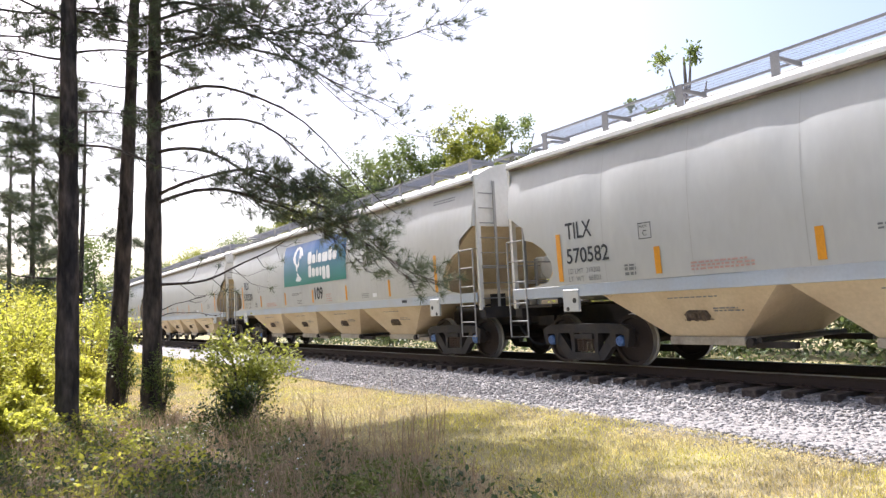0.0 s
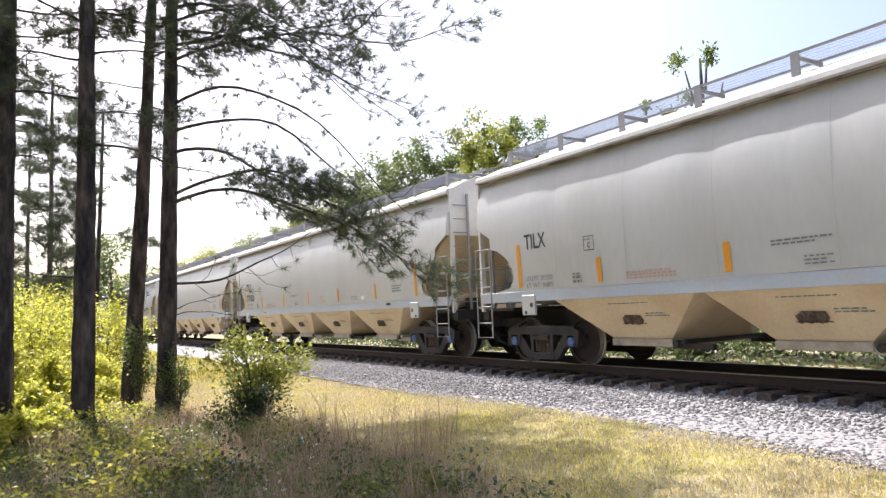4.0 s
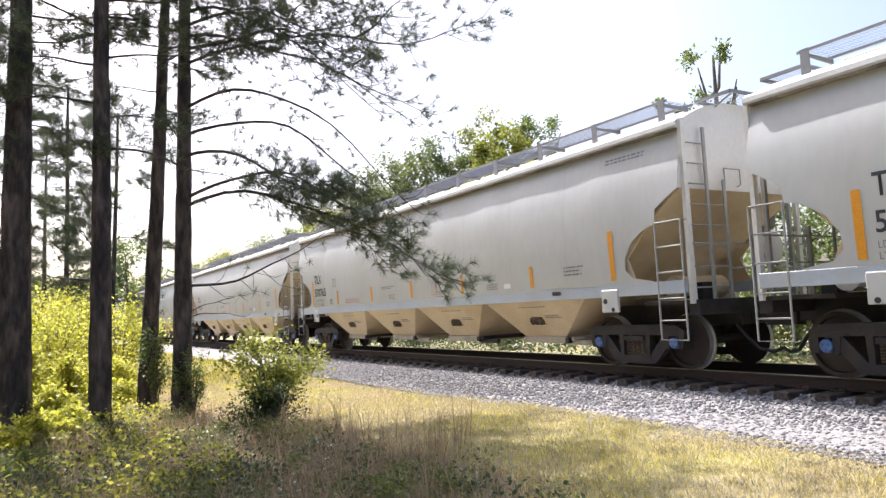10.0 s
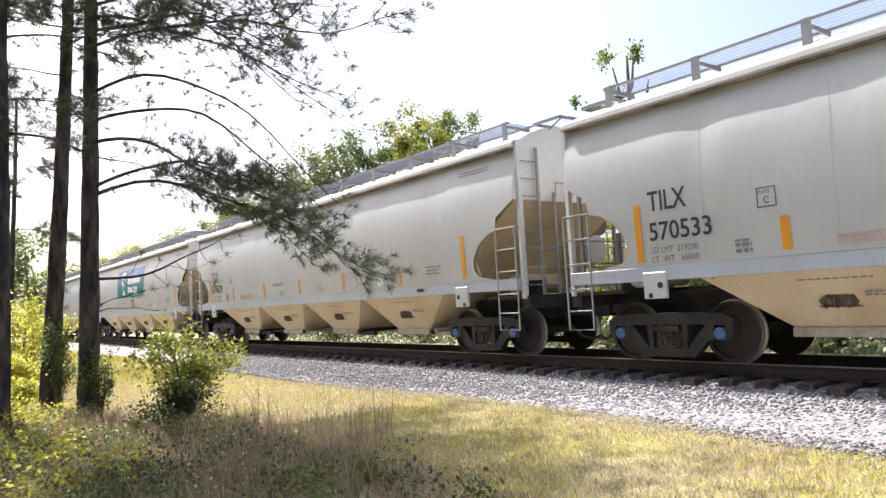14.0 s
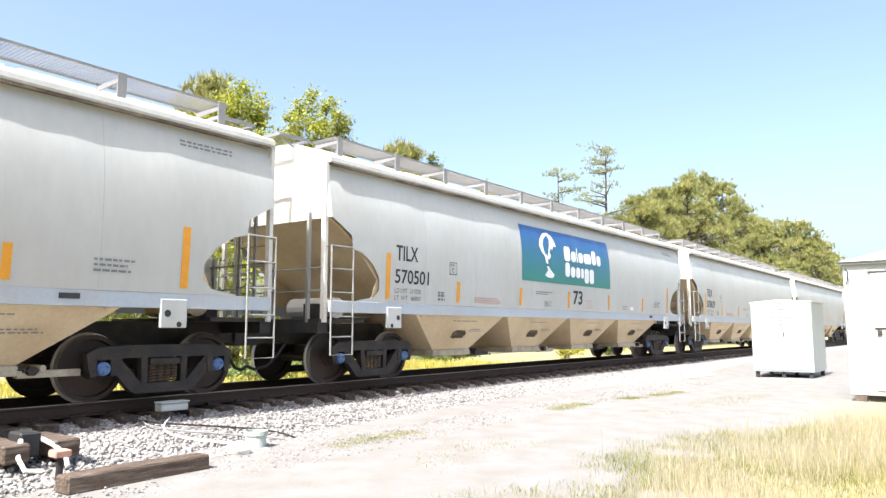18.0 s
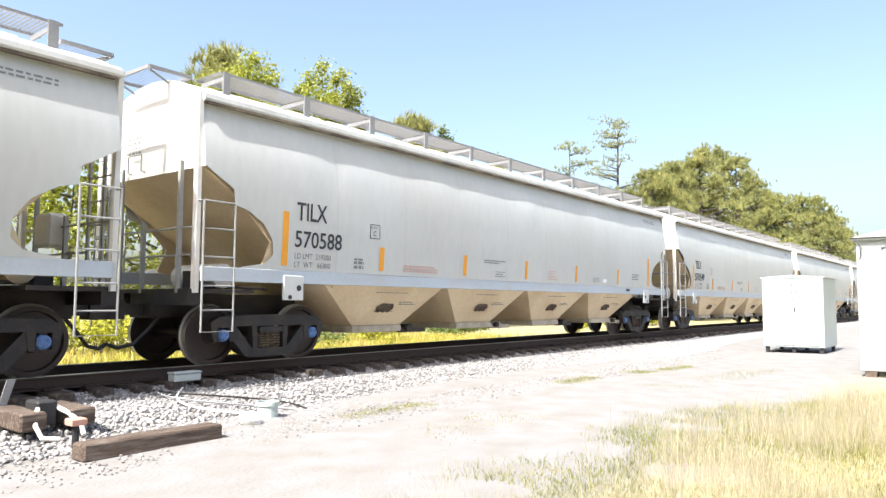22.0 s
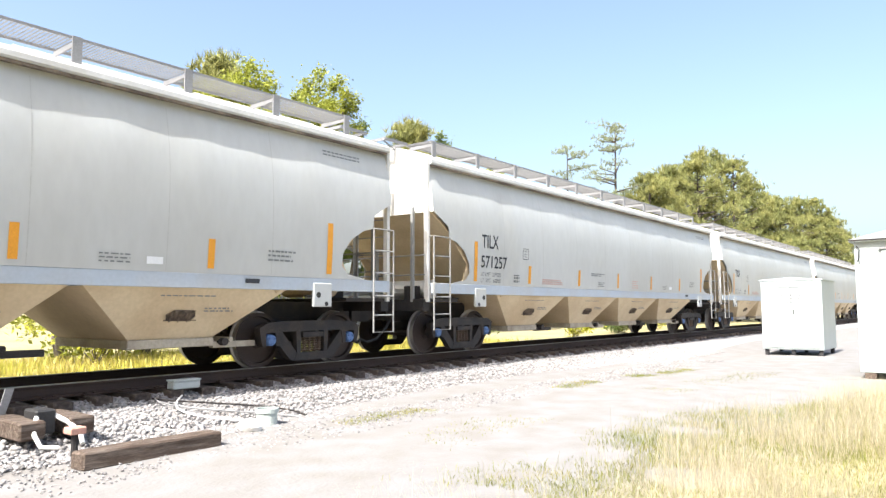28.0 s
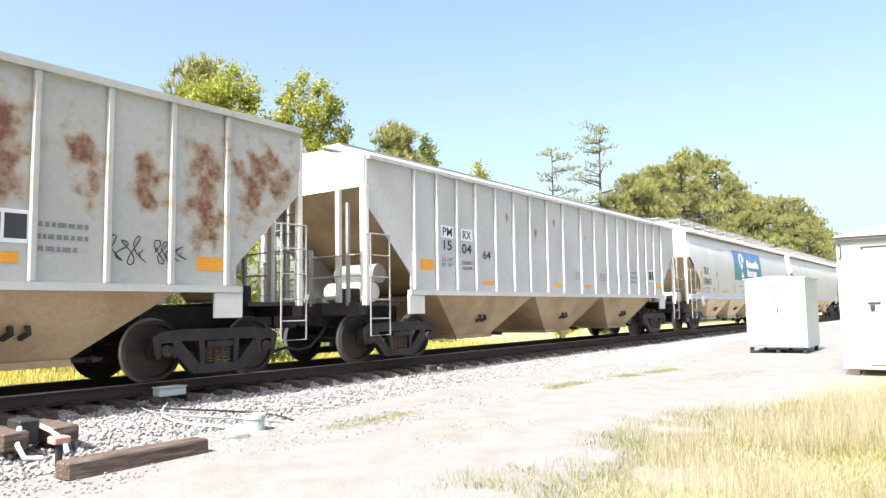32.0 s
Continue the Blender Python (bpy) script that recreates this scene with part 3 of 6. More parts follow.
def make_hopper():
    car = new("hopper_car")
    tagged(car, "light grey four-bay covered hopper car with dusty tan hoppers", "hopper car", "freight train")
    for s in (-1, 1):
        part("side_sheet", side_sheet(s), M_GREY, car, smooth=True)
        bm = B()
        y0, y1 = sorted((s * 1.49, s * 1.545))
        soft(box(bm, -HALF, HALF, y0, y1, 1.27, 1.482), 0.008)
        part("side_sill", bm, M_SILL, car, "pale blue-white side sill")
        # rolled eave angle
        bm = B()
        prism(bm, ((s * 1.34, 3.93), (s * 1.53, 3.92), (s * 1.545, 3.95), (s * 1.535, 4.02), (s * 1.47, 4.07), (s * 1.34, 4.08)), -HALF - 0.02, HALF + 0.02, "x")
        part("eave_rail", bm, M_EAVE, car, "white roof edge rail")
        # thin dark strip that stands in for the shadow line below the eave
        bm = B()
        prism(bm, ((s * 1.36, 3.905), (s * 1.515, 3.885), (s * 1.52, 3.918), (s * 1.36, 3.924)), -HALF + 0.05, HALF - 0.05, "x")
        part("eave_lip", bm, M_EAVE_SHADE, car, "brown strip painted as the shadow under the roof edge")
        for d in (-1, 1):
            bm = B()
            x0, x1 = sorted((d * 7.06, d * 7.47))
            soft(box(bm, x0, x1, s * 1.535 - 0.03, s * 1.535 + 0.03, 1.0, 1.40), 0.012)
            pad = part("jacking_pad", bm, M_GREY, car)
            for hx, hz, hr in ((-0.08, 1.05, 0.04), (0.1, 1.2, 0.05)) if s < 0 else ():
                bm = B()
                xx = d * 7.265 - d * hx
                tube(bm, [(xx, s * 1.56, hz), (xx, s * 1.569, hz)], hr, 12)
                part("pad_hole", bm, M_BLACK, pad)
    # roof shell
    bm = B()
    ys = [(1.42 * a / 9, 4.04 + 0.41 * (1 - abs(a / 9) ** 2.1)) for a in range(-9, 10)]
    prism(bm, ys + [(1.38, 3.92), (-1.38, 3.92)], -HALF + 0.04, HALF - 0.04, "x")
    part("roof", bm, M_WHITE, car, "pale roof with a long hatch trough")
    for i in range(6):
        bm = B()
        soft(box(bm, -8.2 + 2.75 * i, -8.2 + 2.75 * i + 2.6, -0.3, 0.3, 4.40, 4.53), 0.02)
        part("roof_hatch", bm, M_WHITE, car)
    for d in (-1, 1):
        # end wall above, slope sheet below
        bm = B()
        zz = (3.94, 3.6, 3.3, 2.94)
        prism(bm, [(y, z) for y, z in ys] + [(side_y(HALF, z) - 0.004, z) for z in zz] + [(0.004 - side_y(HALF, z), z) for z in zz[::-1]], *sorted((d * (HALF + 0.004), d * (HALF - 0.03))), "x")
        part("end_sheet", bm, M_WHITE, car, "white end sheet")
        bm = B()
        poly = ((d * (HALF - 0.005), 2.94), (d * 6.35, 1.22), (d * 6.30, 1.26), (d * (HALF - 0.07), 2.98))
        prism(bm, poly, -1.50, 1.50)
        part("slope_sheet", bm, M_DUST_BOUNCE, car, "brown dusty slope sheet")
        # inner skirt behind the cut-out
        for s in (-1, 1):
            bm = B()
            prism(bm, ((d * 6.3, 1.25), (d * 7.9, 1.5), (d * 7.72, 1.9), (d * 8.4, 2.6), (d * (HALF - 0.1), 2.9), (d * 7.4, 1.95)), *sorted((s * 1.49, s * 1.51)))
            part("stiffener", bm, M_DUST_BOUNCE, car)
        me = bars(((0.5, 0.035, 0.0), (0.42, 0.035, 0.08), (0.5, 0.035, 0.16), (0.45, 0.035, 0.24)), 71)
        for v in me.vertices:
            v.co = (d * (HALF + 0.008), (0.25 + v.co.x) * 1, 3.35 + v.co.z)
        tagged(link("stencil", me, M_FADE, car), kind="stuff")
        part("grab_iron", tube(B(), [(d * HALF, -0.5 * d, 3.02), (d * (HALF + 0.07), -0.5 * d, 3.04), (d * (HALF + 0.07), -0.5 * d, 3.3), (d * (HALF + 0.07), -0.1 * d, 3.3), (d * (HALF + 0.07), -0.1 * d, 3.04), (d * HALF, -0.1 * d, 3.02)], 0.012, 5), M_LADDER, car)
        make_truck(car, d * BOGIE)
        coupler(car, HALF, PITCH, d)
        end_gear(car, d, HALF, 4.04, d > 0)
    # hoppers
    for i in range(4):
        c = -4.8 + 3.2 * i
        w0 = 1.52 if 0 < i < 3 else 1.62
        cc = c + (-0.12 if i == 0 else 0.12 if i == 3 else 0)
        bm = B()
        top = [bm.verts.new(p) for p in ((cc - w0, -1.49, 1.27), (cc + w0, -1.49, 1.27), (cc + w0, 1.49, 1.27), (cc - w0, 1.49, 1.27))]
        low = [bm.verts.new(p) for p in ((c - 0.66, -1.06, 0.54), (c + 0.66, -1.06, 0.54), (c + 0.66, 1.06, 0.54), (c - 0.66, 1.06, 0.54))]
        for k in range(4):
            bm.faces.new((low[k], low[(k + 1) % 4], top[(k + 1) % 4], top[k]))
        bm.faces.new(low[::-1])
        hop = part("hopper", bm, M_DUST_BOUNCE, car, "dust-covered hopper bay, warm ground bounce painted into its tan")
        bm = B()
        box(bm, c - 0.68, c + 0.68, -1.1, 1.1, 0.41, 0.54)
        part("outlet_frame", soft(bm, 0.012), M_OUTLET, hop)
        bm = B()
        box(bm, c + 0.68, c + 1.45, -1.08, -0.98, 0.38, 0.47)
        box(bm, c + 0.68, c + 1.45, 0.98, 1.08, 0.38, 0.47)
        tube(bm, [(c + 0.95, -1.15, 0.5), (c + 0.95, 1.15, 0.5)], 0.04, 8)
        part("gate_slide", bm, M_OUTLET if i % 2 else M_STEEL, hop)
        bm = B()
        lathe(bm, [(0.02, -0.05), (0.06, -0.05), (0.06, 0.05), (0.02, 0.05)], 10)
        box(bm, -0.09, 0.09, 0.0, 0.04, -0.02, 0.02)
        k = part("gate_capstan", bm, M_STEEL, hop)
        k.location = (c + 0.82, -1.14, 0.47)
        # vibrator bracket and stencils
        bm = B()
        for j in range(3):
            x = c - 0.12 + 0.14 * j
            tube(bm, [(x - 0.03, -1.225, 0.79), (x - 0.05, -1.27, 0.80), (x - 0.045, -1.315, 0.90), (x, -1.32, 0.94), (x + 0.045, -1.315, 0.90), (x + 0.03, -1.28, 0.84)], 0.012, 5)
        prism(bm, ((c - 0.24, -1.222), (c + 0.27, -1.222), (c + 0.27, -1.25), (c - 0.24, -1.25)), 0.80, 0.81, "z")
        bm.faces.new([bm.verts.new((c + x, -1.068 - (z - 0.54) * 0.589, z)) for x, z in ((-0.2, 0.8), (0.18, 0.79), (0.25, 0.86), (0.22, 0.95), (-0.1, 0.96), (-0.23, 0.89))])
        part("vibrator_bracket", bm, M_SCUFF, hop)
        bm = bars([(0.9, 0.018, 0.0)], i)
        for v in bm.vertices:
            v.co = (c - 0.4 + v.co.x, -1.43, 1.15 + v.co.z)
        tagged(link("stencil", bm, M_FADE, hop), kind="stuff")
        bm = bars([(0.5, 0.018, 0.0), (0.42, 0.018, 0.04)], i + 9)
        for v in bm.vertices:
            v.co = (c + 0.35 + v.co.x, -1.315 - (v.co.z > 0.02) * 0.02, 0.93 + v.co.z)
        tagged(link("stencil", bm, M_FADE, hop), kind="stuff")
    # markings on the camera side
    for u, h, w in ((-7.475, 0.87, 0.12), (-5.213, 0.43, 0.12), (-2.607, 0.43, 0.12), (-0.105, 0.43, 0.11), (2.448, 0.43, 0.11), (5.087, 0.43, 0.11), (7.40, 0.87, 0.12)):
        link("reflector", on_side(plate(w, h, 0, 1, 4), u - w / 2, 1.555), M_ORANGE, car, "orange reflective strip")
    for x, z, rows, m in ((-4.6, 1.56, ((1.05, 0.03, 0.0), (1.05, 0.03, 0.05), (0.95, 0.03, 0.1)), M_RED), (-1.9, 1.86, ((0.85, 0.025, 0.05), (0.62, 0.025, 0.0)), M_FADE), (-1.45, 1.57, ((0.4, 0.02, 0.0), (0.3, 0.02, 0.05), (0.4, 0.02, 0.1)), M_FADE), (0.95, 1.57, ((0.45, 0.03, 0.0), (0.45, 0.03, 0.07), (0.3, 0.03, 0.14), (0.4, 0.03, 0.2)), M_RED), (3.45, 1.58, ((0.42, 0.02, 0.0), (0.42, 0.02, 0.05), (0.42, 0.02, 0.1)), M_FADE), (6.1, 1.72, ((0.55, 0.03, 0.14), (0.45, 0.03, 0.07), (0.5, 0.03, 0.0)), M_FADE), (7.3, 3.62, ((0.9, 0.03, 0.06), (0.9, 0.03, 0.0)), M_FADE), (-5.92, 1.57, ((0.24, 0.05, 0.0), (0.24, 0.05, 0.08), (0.24, 0.03, 0.15)), M_FADE)):
        tagged(link("stencil", on_side(bars(rows, x), x, z), m, car), kind="stuff")
    link("label_plate", on_side(plate(0.24, 0.1), 4.1, 1.58), M_LOGOWHITE, car, "small white data plate")
    link("slot_plate", on_side(plate(0.26, 0.07), 5.7, 1.36, 0.02), M_INK, car)
    for k in range(-4, 6):
        u = -0.98 + SEAM * k
        if abs(u) < 7.5:
            link("weld_seam", on_side(plate(0.012, 2.3, 0, 1, 12), u - 0.006, 1.5, 0.003), M_SEAM, car)
    # boxed letter
    for w, h, x, z in ((0.26, 0.012, -5.55, 2.13), (0.26, 0.012, -5.55, 2.38), (0.012, 0.26, -5.55, 2.13), (0.012, 0.26, -5.302, 2.13)):
        link("letter_box", on_side(plate(w, h), x, z), M_INK, car)
    link("letter", on_side(text_mesh("C", 0.13), -5.47, 2.18), M_INK, car)
    link("letter", on_side(text_mesh("PLATE", 0.06), -5.53, 2.31), M_INK, car)
    link("mark", on_side(text_mesh("TILX", 0.42, 0.66, 0.012), -7.26, 2.31), M_INK, car, "black reporting mark")
    tagged(link("weight", on_side(text_mesh("LD LMT  219200", 0.13, 0.8), -7.28, 1.68), M_FADE, car), kind="stuff")
    tagged(link("weight", on_side(text_mesh("LT  WT   66800", 0.13, 0.8), -7.28, 1.54), M_FADE, car), kind="stuff")
    roof_walk(car, HALF, 4.04, 4.4)
    return car


def logo_panel(car, number):
    """Blue to teal panel; the company's name stands as plain white bars, the emblem as a plain shape."""
    link("advert_panel", on_side(plate(5.12, 1.4, 0, 28, 10), -2.59, 2.18, 0.012), M_PANEL, car, "blue to teal advertising panel with white shapes")

    def shape(name, pts):
        me = bpy.data.meshes.new(name)
        me.from_pydata([(x, 0, z) for x, z in pts], [], [tuple(range(len(pts)))])
        link(name, on_side(me, 0, 0, 0.018), M_LOGOWHITE, car)
    # (width, bottom, top) of each rounded bar
    for x, z, bars_ in ((-0.38, 2.82, ((0.34, 0, 0.4), (0.28, 0, 0.29), (0.075, 0, 0.41), (0.28, 0, 0.29), (0.45, 0, 0.29), (0.27, 0, 0.41), (0.28, 0, 0.29))),
                        (-0.34, 2.39, ((0.26, 0, 0.39), (0.26, 0, 0.29), (0.26, 0, 0.29), (0.16, 0, 0.29), (0.27, -0.12, 0.29), (0.27, -0.12, 0.29)))):
        for w, lo, hi in bars_:
            c = min(0.06, w * 0.3)
            shape("white_bar", ((x + c, z + lo), (x + w - c, z + lo), (x + w, z + lo + c), (x + w, z + hi - c), (x + w - c, z + hi), (x + c, z + hi), (x, z + hi - c), (x, z + lo + c)))
            x += w + 0.05
    shape("emblem", ((-1.72, 3.1), (-1.64, 3.3), (-1.45, 3.45), (-1.2, 3.5), (-0.98, 3.42), (-0.85, 3.28), (-0.80, 3.14), (-0.95, 3.16), (-1.02, 3.04), (-1.12, 3.1), (-1.2, 2.98), (-1.12, 2.9), (-1.18, 2.8), (-1.3, 2.78), (-1.28, 2.64), (-1.4, 2.7), (-1.45, 2.85), (-1.6, 2.95)))
    shape("emblem", ((-1.47, 2.36), (-1.3, 2.5), (-1.36, 2.6), (-1.26, 2.6), (-1.14, 2.5), (-0.95, 2.4), (-1.05, 2.31), (-1.3, 2.31)))
    w = sum(0.14 if c == "1" else 0.29 for c in number)
    link("fleet_number", on_side(text_mesh(number, 0.52, w, 0.022), 0.71 - w, 1.67), M_INK, car)


# numbers, leading car first; None where it never shows
NUMBERS = (None, None, "570582", "570520", "570788", None, "570560", "570761", "570465", "570495", "570765", "570553", "570533", "570629", "570501", "570545", "570549", "570588", "570589", "570539", None, "571257", "570616", "570471")
LOGOS = {3: "109", 8: "40", 9: "87", 14: "73", 23: "12"}
train = []
first = make_hopper()
for i, num in enumerate(NUMBERS):
    car = first if i == 0 else copy_thing(first, pose(0, 0, 0))
    train.append((car, -(i - 2) * PITCH))
for i, num in enumerate(NUMBERS):
    car = train[i][0]
    if num:
        link("car_number", on_side(text_mesh(num, 0.38, 1.05, 0.012), -7.29, 1.87), M_INK, car, "black car number")
    if i in LOGOS:
        logo_panel(car, LOGOS[i])
        car["label"] = "light grey covered hopper car with a blue advertising panel"


# ---- older ribbed hopper cars at the tail ----
def make_ribbed(name_label, paint_side, marks, rusty):
    car = new("ribbed_hopper_car")
    tagged(car, name_label, "hopper car", "freight train")
    half, bogie, pitch = 8.38, 7.05, 18.4
    cut = ((-half, 4.0), (half, 4.0), (half, 3.0), (7.1, 1.72), (7.1, 1.36), (-7.1, 1.36), (-7.1, 1.72), (-half, 3.0)) if rusty else ((-half, 3.92), (half, 3.92), (half, 3.0), (7.1, 1.72), (7.1, 1.36), (-7.1, 1.36), (-7.1, 1.72), (-half, 3.0))
    for s in (-1, 1):
        bm = B()
        prism(bm, cut, *sorted((s * 1.46, s * 1.49)))
        part("side_sheet", bm, paint_side, car)
        for i in range(16 if rusty else 18):
            u = -6.9 + 0.92 * i if rusty else (1 if i % 2 else -1) * (7.0, 6.25, 5.53, 4.8, 3.97, 3.14, 2.35, 1.45, 0.55)[i // 2]
            bm = B()
            y0, y1 = sorted((s * 1.49, s * 1.56))
            soft(box(bm, u - 0.045, u + 0.045, y0, y1, 1.40, 4.0 if rusty else 3.86), 0.015)
            part("side_rib", bm, paint_side, car)
        bm = B()
        box(bm, -half, half, *sorted((s * 1.42, s * 1.57)), 3.86 if not rusty else 4.0, 4.10 if rusty else 3.93)
        part("top_chord", bm, paint_side, car)
        bm = B()
        box(bm, -7.15, 7.15, *sorted((s * 1.44, s * 1.57)), 1.30, 1.40)
        part("side_sill", bm, M_GREY, car)
        for d in (-1, 1):
            bm = B()
            x0, x1 = sorted((d * 6.7, d * 7.2))
            soft(box(bm, x0, x1, s * 1.5 - 0.03, s * 1.5 + 0.03, 0.92, 1.30), 0.01)
            part("jacking_pad", bm, M_WHITE, car)
    ys = [(-1.42, 3.91), (-0.9, 4.06), (-0.35, 4.13), (-0.33, 4.2), (0.33, 4.2), (0.35, 4.13), (0.9, 4.06), (1.42, 3.91)]
    bm = B()
    prism(bm, ys + [(1.4, 3.88), (-1.4, 3.88)], -half + 0.04, half - 0.04, "x")
    part("roof", bm, M_WHITE, car)
    for s in (-1, 1):
        bm = B()
        y0, y1 = sorted((s * 0.3, s * 0.8))
        for y in (y0, y1):
            box(bm, -half, half, y - 0.012, y + 0.012, 4.24, 4.28)
        for i in range(220):
            x = -half + 0.076 * i
            bm.faces.new([bm.verts.new(p) for p in ((x, y0, 4.25), (x + 0.02, y0, 4.28), (x + 0.02, y1, 4.28), (x, y1, 4.25))])
        part("roof_walk", bm, M_GRATE, car)
    for d in (-1, 1):
        bm = B()
        prism(bm, ys + [(1.44, 3.35), (-1.44, 3.35)], *sorted((d * half, d * (half - 0.03))), "x")
        part("end_sheet", bm, M_WHITE, car)
        for y in (-1.46, -0.75, 0.75, 1.46):
            bm = B()
            box(bm, d * half - 0.04, d * half + 0.04, y - 0.05, y + 0.05, 1.1, 3.36)
            part("end_post", bm, M_WHITE, car)
        bm = B()
        prism(bm, ((d * (half - 0.02), 3.36), (d * 5.7, 1.36), (d * 5.65, 1.40), (d * (half - 0.08), 3.42)), -1.46, 1.46)
        part("slope_sheet", bm, M_DUST_OLD, car, "brown slope sheet")
        make_truck(car, d * bogie)
        coupler(car, half, pitch, d)
        end_gear(car, d, half, 3.95, d > 0)
        bm = B()
        tube(bm, [(d * (half - 1.0), -0.9, 1.75), (d * (half - 1.0), 0.2, 1.75)], 0.2, 14)
        part("air_reservoir", bm, M_LADDER, car)
    for i in range(3):
        c = -4.15 + 4.15 * i
        bm = B()
        top = [bm.verts.new(p) for p in ((c - 2.0, -1.42, 1.31), (c + 2.0, -1.42, 1.31), (c + 2.0, 1.42, 1.31), (c - 2.0, 1.42, 1.31))]
        low = [bm.verts.new(p) for p in ((c - 0.72, -0.95, 0.42), (c + 0.72, -0.95, 0.42), (c + 0.72, 0.95, 0.42), (c - 0.72, 0.95, 0.42))]
        for k in range(4):
            bm.faces.new((low[k], low[(k + 1) % 4], top[(k + 1) % 4], top[k]))
        bm.faces.new(low[::-1])
        hop = part("hopper", bm, M_DUST_OLD, car, "tan dusty hopper bay")
        bm = B()
        box(bm, c - 0.74, c + 0.74, -0.98, 0.98, 0.33, 0.42)
        part("outlet_frame", bm, M_DUST_OLD, hop)
        bm = B()
        box(bm, c + 0.6, c + 1.2, -0.9, 0.9, 0.36, 0.42)
        tube(bm, [(c + 1.0, -1.1, 0.4), (c + 1.0, 1.1, 0.4)], 0.04, 8)
        part("gate_slide", bm, M_STEEL, hop)
        bm = B()
        for j in range(2):
            tube(bm, [(c - 0.15 + 0.2 * j, -1.12, 0.72), (c - 0.1 + 0.2 * j, -1.24, 0.78), (c - 0.1 + 0.2 * j, -1.2, 0.86)], 0.04, 6)
        part("vibrator_bracket", bm, M_STEEL, hop)

    def flat(me, x, z, m, label=""):
        for v in me.vertices:
            v.co = (v.co.x + x, -1.498, v.co.z + z)
        return link("marking", me, m, car, label)
    for x, z, s, w, size in marks:
        flat(text_mesh(s, size, w, 0.02 if size > 0.2 else 0.0), x, z, M_INK, "black lettering")
    for x, z in ((-6.09, 2.54), (-5.35, 2.52)) if marks else ():
        me = plate(0.45, 0.26)
        for v in me.vertices:
            v.co = (v.co.x + x, -1.494, v.co.z + z)
        link("white_patch", me, M_LOGOWHITE, car, "white repainted patch")
    for x, z, h in (((-6.8, 1.82, 0.22), (-4.5, 1.56, 0.09), (-1.1, 1.57, 0.09), (0.75, 1.57, 0.09), (6.4, 1.62, 0.2)) if not rusty else ((3.55, 1.62, 0.13), (6.4, 1.62, 0.2))):
        flat(plate(0.45, h), x, z, M_ORANGE, "orange reflective patch")
    for x in (0.2, 1.8, 3.0):
        flat(bars(((0.45, 0.025, 0.0), (0.45, 0.025, 0.06), (0.45, 0.025, 0.12), (0.45, 0.025, 0.18)), 6), x, 1.8, M_FADE)
    flat(plate(0.62, 0.4), 3.5 if rusty else 5.75, 1.86, M_LOGOWHITE)
    for k in (0, 1):
        me = plate(0.25, 0.3)
        for v in me.vertices:
            v.co.x += (3.54 if rusty else 5.79) + 0.29 * k
            v.co.y, v.co.z = -1.502, v.co.z + 1.91
        link("black_square", me, M_INK, car)
    flat(bars(((0.62, 0.06, 0.3), (0.62, 0.06, 0.15), (0.5, 0.06, 0.0)), 8), 4.2, 1.78, M_FADE)
    if rusty:
        for x, w, h, turns_ in ((5.1, 0.5, 0.16, 3), (5.75, 0.45, 0.12, 4)):
            pts = [(x + w * k / 40 + 0.07 * math.sin(k * turns_ * 0.31), -1.5, 1.85 + h * math.sin(k * turns_ * 0.157) + 0.05 * math.sin(k * 0.7)) for k in range(41)]
            part("scribble", tube(B(), pts, 0.007, 4), M_INK, car, "thin black scribble")
    return car


M_RUST1 = rust_material("chalky_grey_paint", (0.46, 0.472, 0.472), ((-1.0, 3.3, 0.05, 0.1), (2.4, 2.7, 0.04, 0.1), (-3.4, 3.2, 0.06, 0.12), (-2.0, 2.9, 0.05, 0.1), (0.9, 3.0, 0.05, 0.08)))
M_RUST2 = rust_material("rust_patched_grey_paint", (0.43, 0.44, 0.425), ((3.75, 3.05, 0.3, 0.7), (4.7, 3.1, 0.2, 0.3), (4.85, 2.75, 0.12, 0.3), (5.65, 2.95, 0.2, 0.3), (5.6, 2.6, 0.2, 0.2), (6.55, 2.75, 0.26, 0.85), (7.6, 3.2, 0.5, 0.4), (7.4, 2.8, 0.22, 0.45), (2.0, 2.9, 0.3, 0.6), (-1.0, 2.8, 0.3, 0.6), (-4.0, 3.0, 0.3, 0.5)))
pm = make_ribbed("light grey ribbed three-bay hopper car with black lettering", M_RUST1, ((-6.04, 2.58, "PM", 0.36, 0.26), (-5.30, 2.56, "RX", 0.34, 0.26), (-6.06, 2.28, "15", 0.36, 0.29), (-5.33, 2.24, "04", 0.38, 0.29), (-4.50, 2.15, "64", 0.33, 0.27), (-6.06, 2.03, "LD LMT", 0.42, 0.11), (-6.06, 1.91, "LT  WT", 0.42, 0.11), (-5.33, 1.99, "202800", 0.4, 0.11), (-5.29, 1.87, "60200", 0.34, 0.11)), False)
train.append((pm, -421.72))
rusty = make_ribbed("grey ribbed hopper car with large brown rust patches", M_RUST2, (), True)
train.append((rusty, -440.12))
train.append((copy_thing(rusty, pose(0, 0, 0)), -458.52))


# ---- setting: ground, track ----
def height(x, y):
    z = -0.50 + 0.03 * math.sin(x * 0.31 + 1) * math.sin(y * 0.43) + 0.02 * noise.noise((x * 0.6, y * 0.6, 0))
    if x > 0:
        z += 0.04 * min(x / 4, 1)
    r = math.hypot(x, y)
    if r > 60:
        z -= 0.002 * (r - 60)
    return z


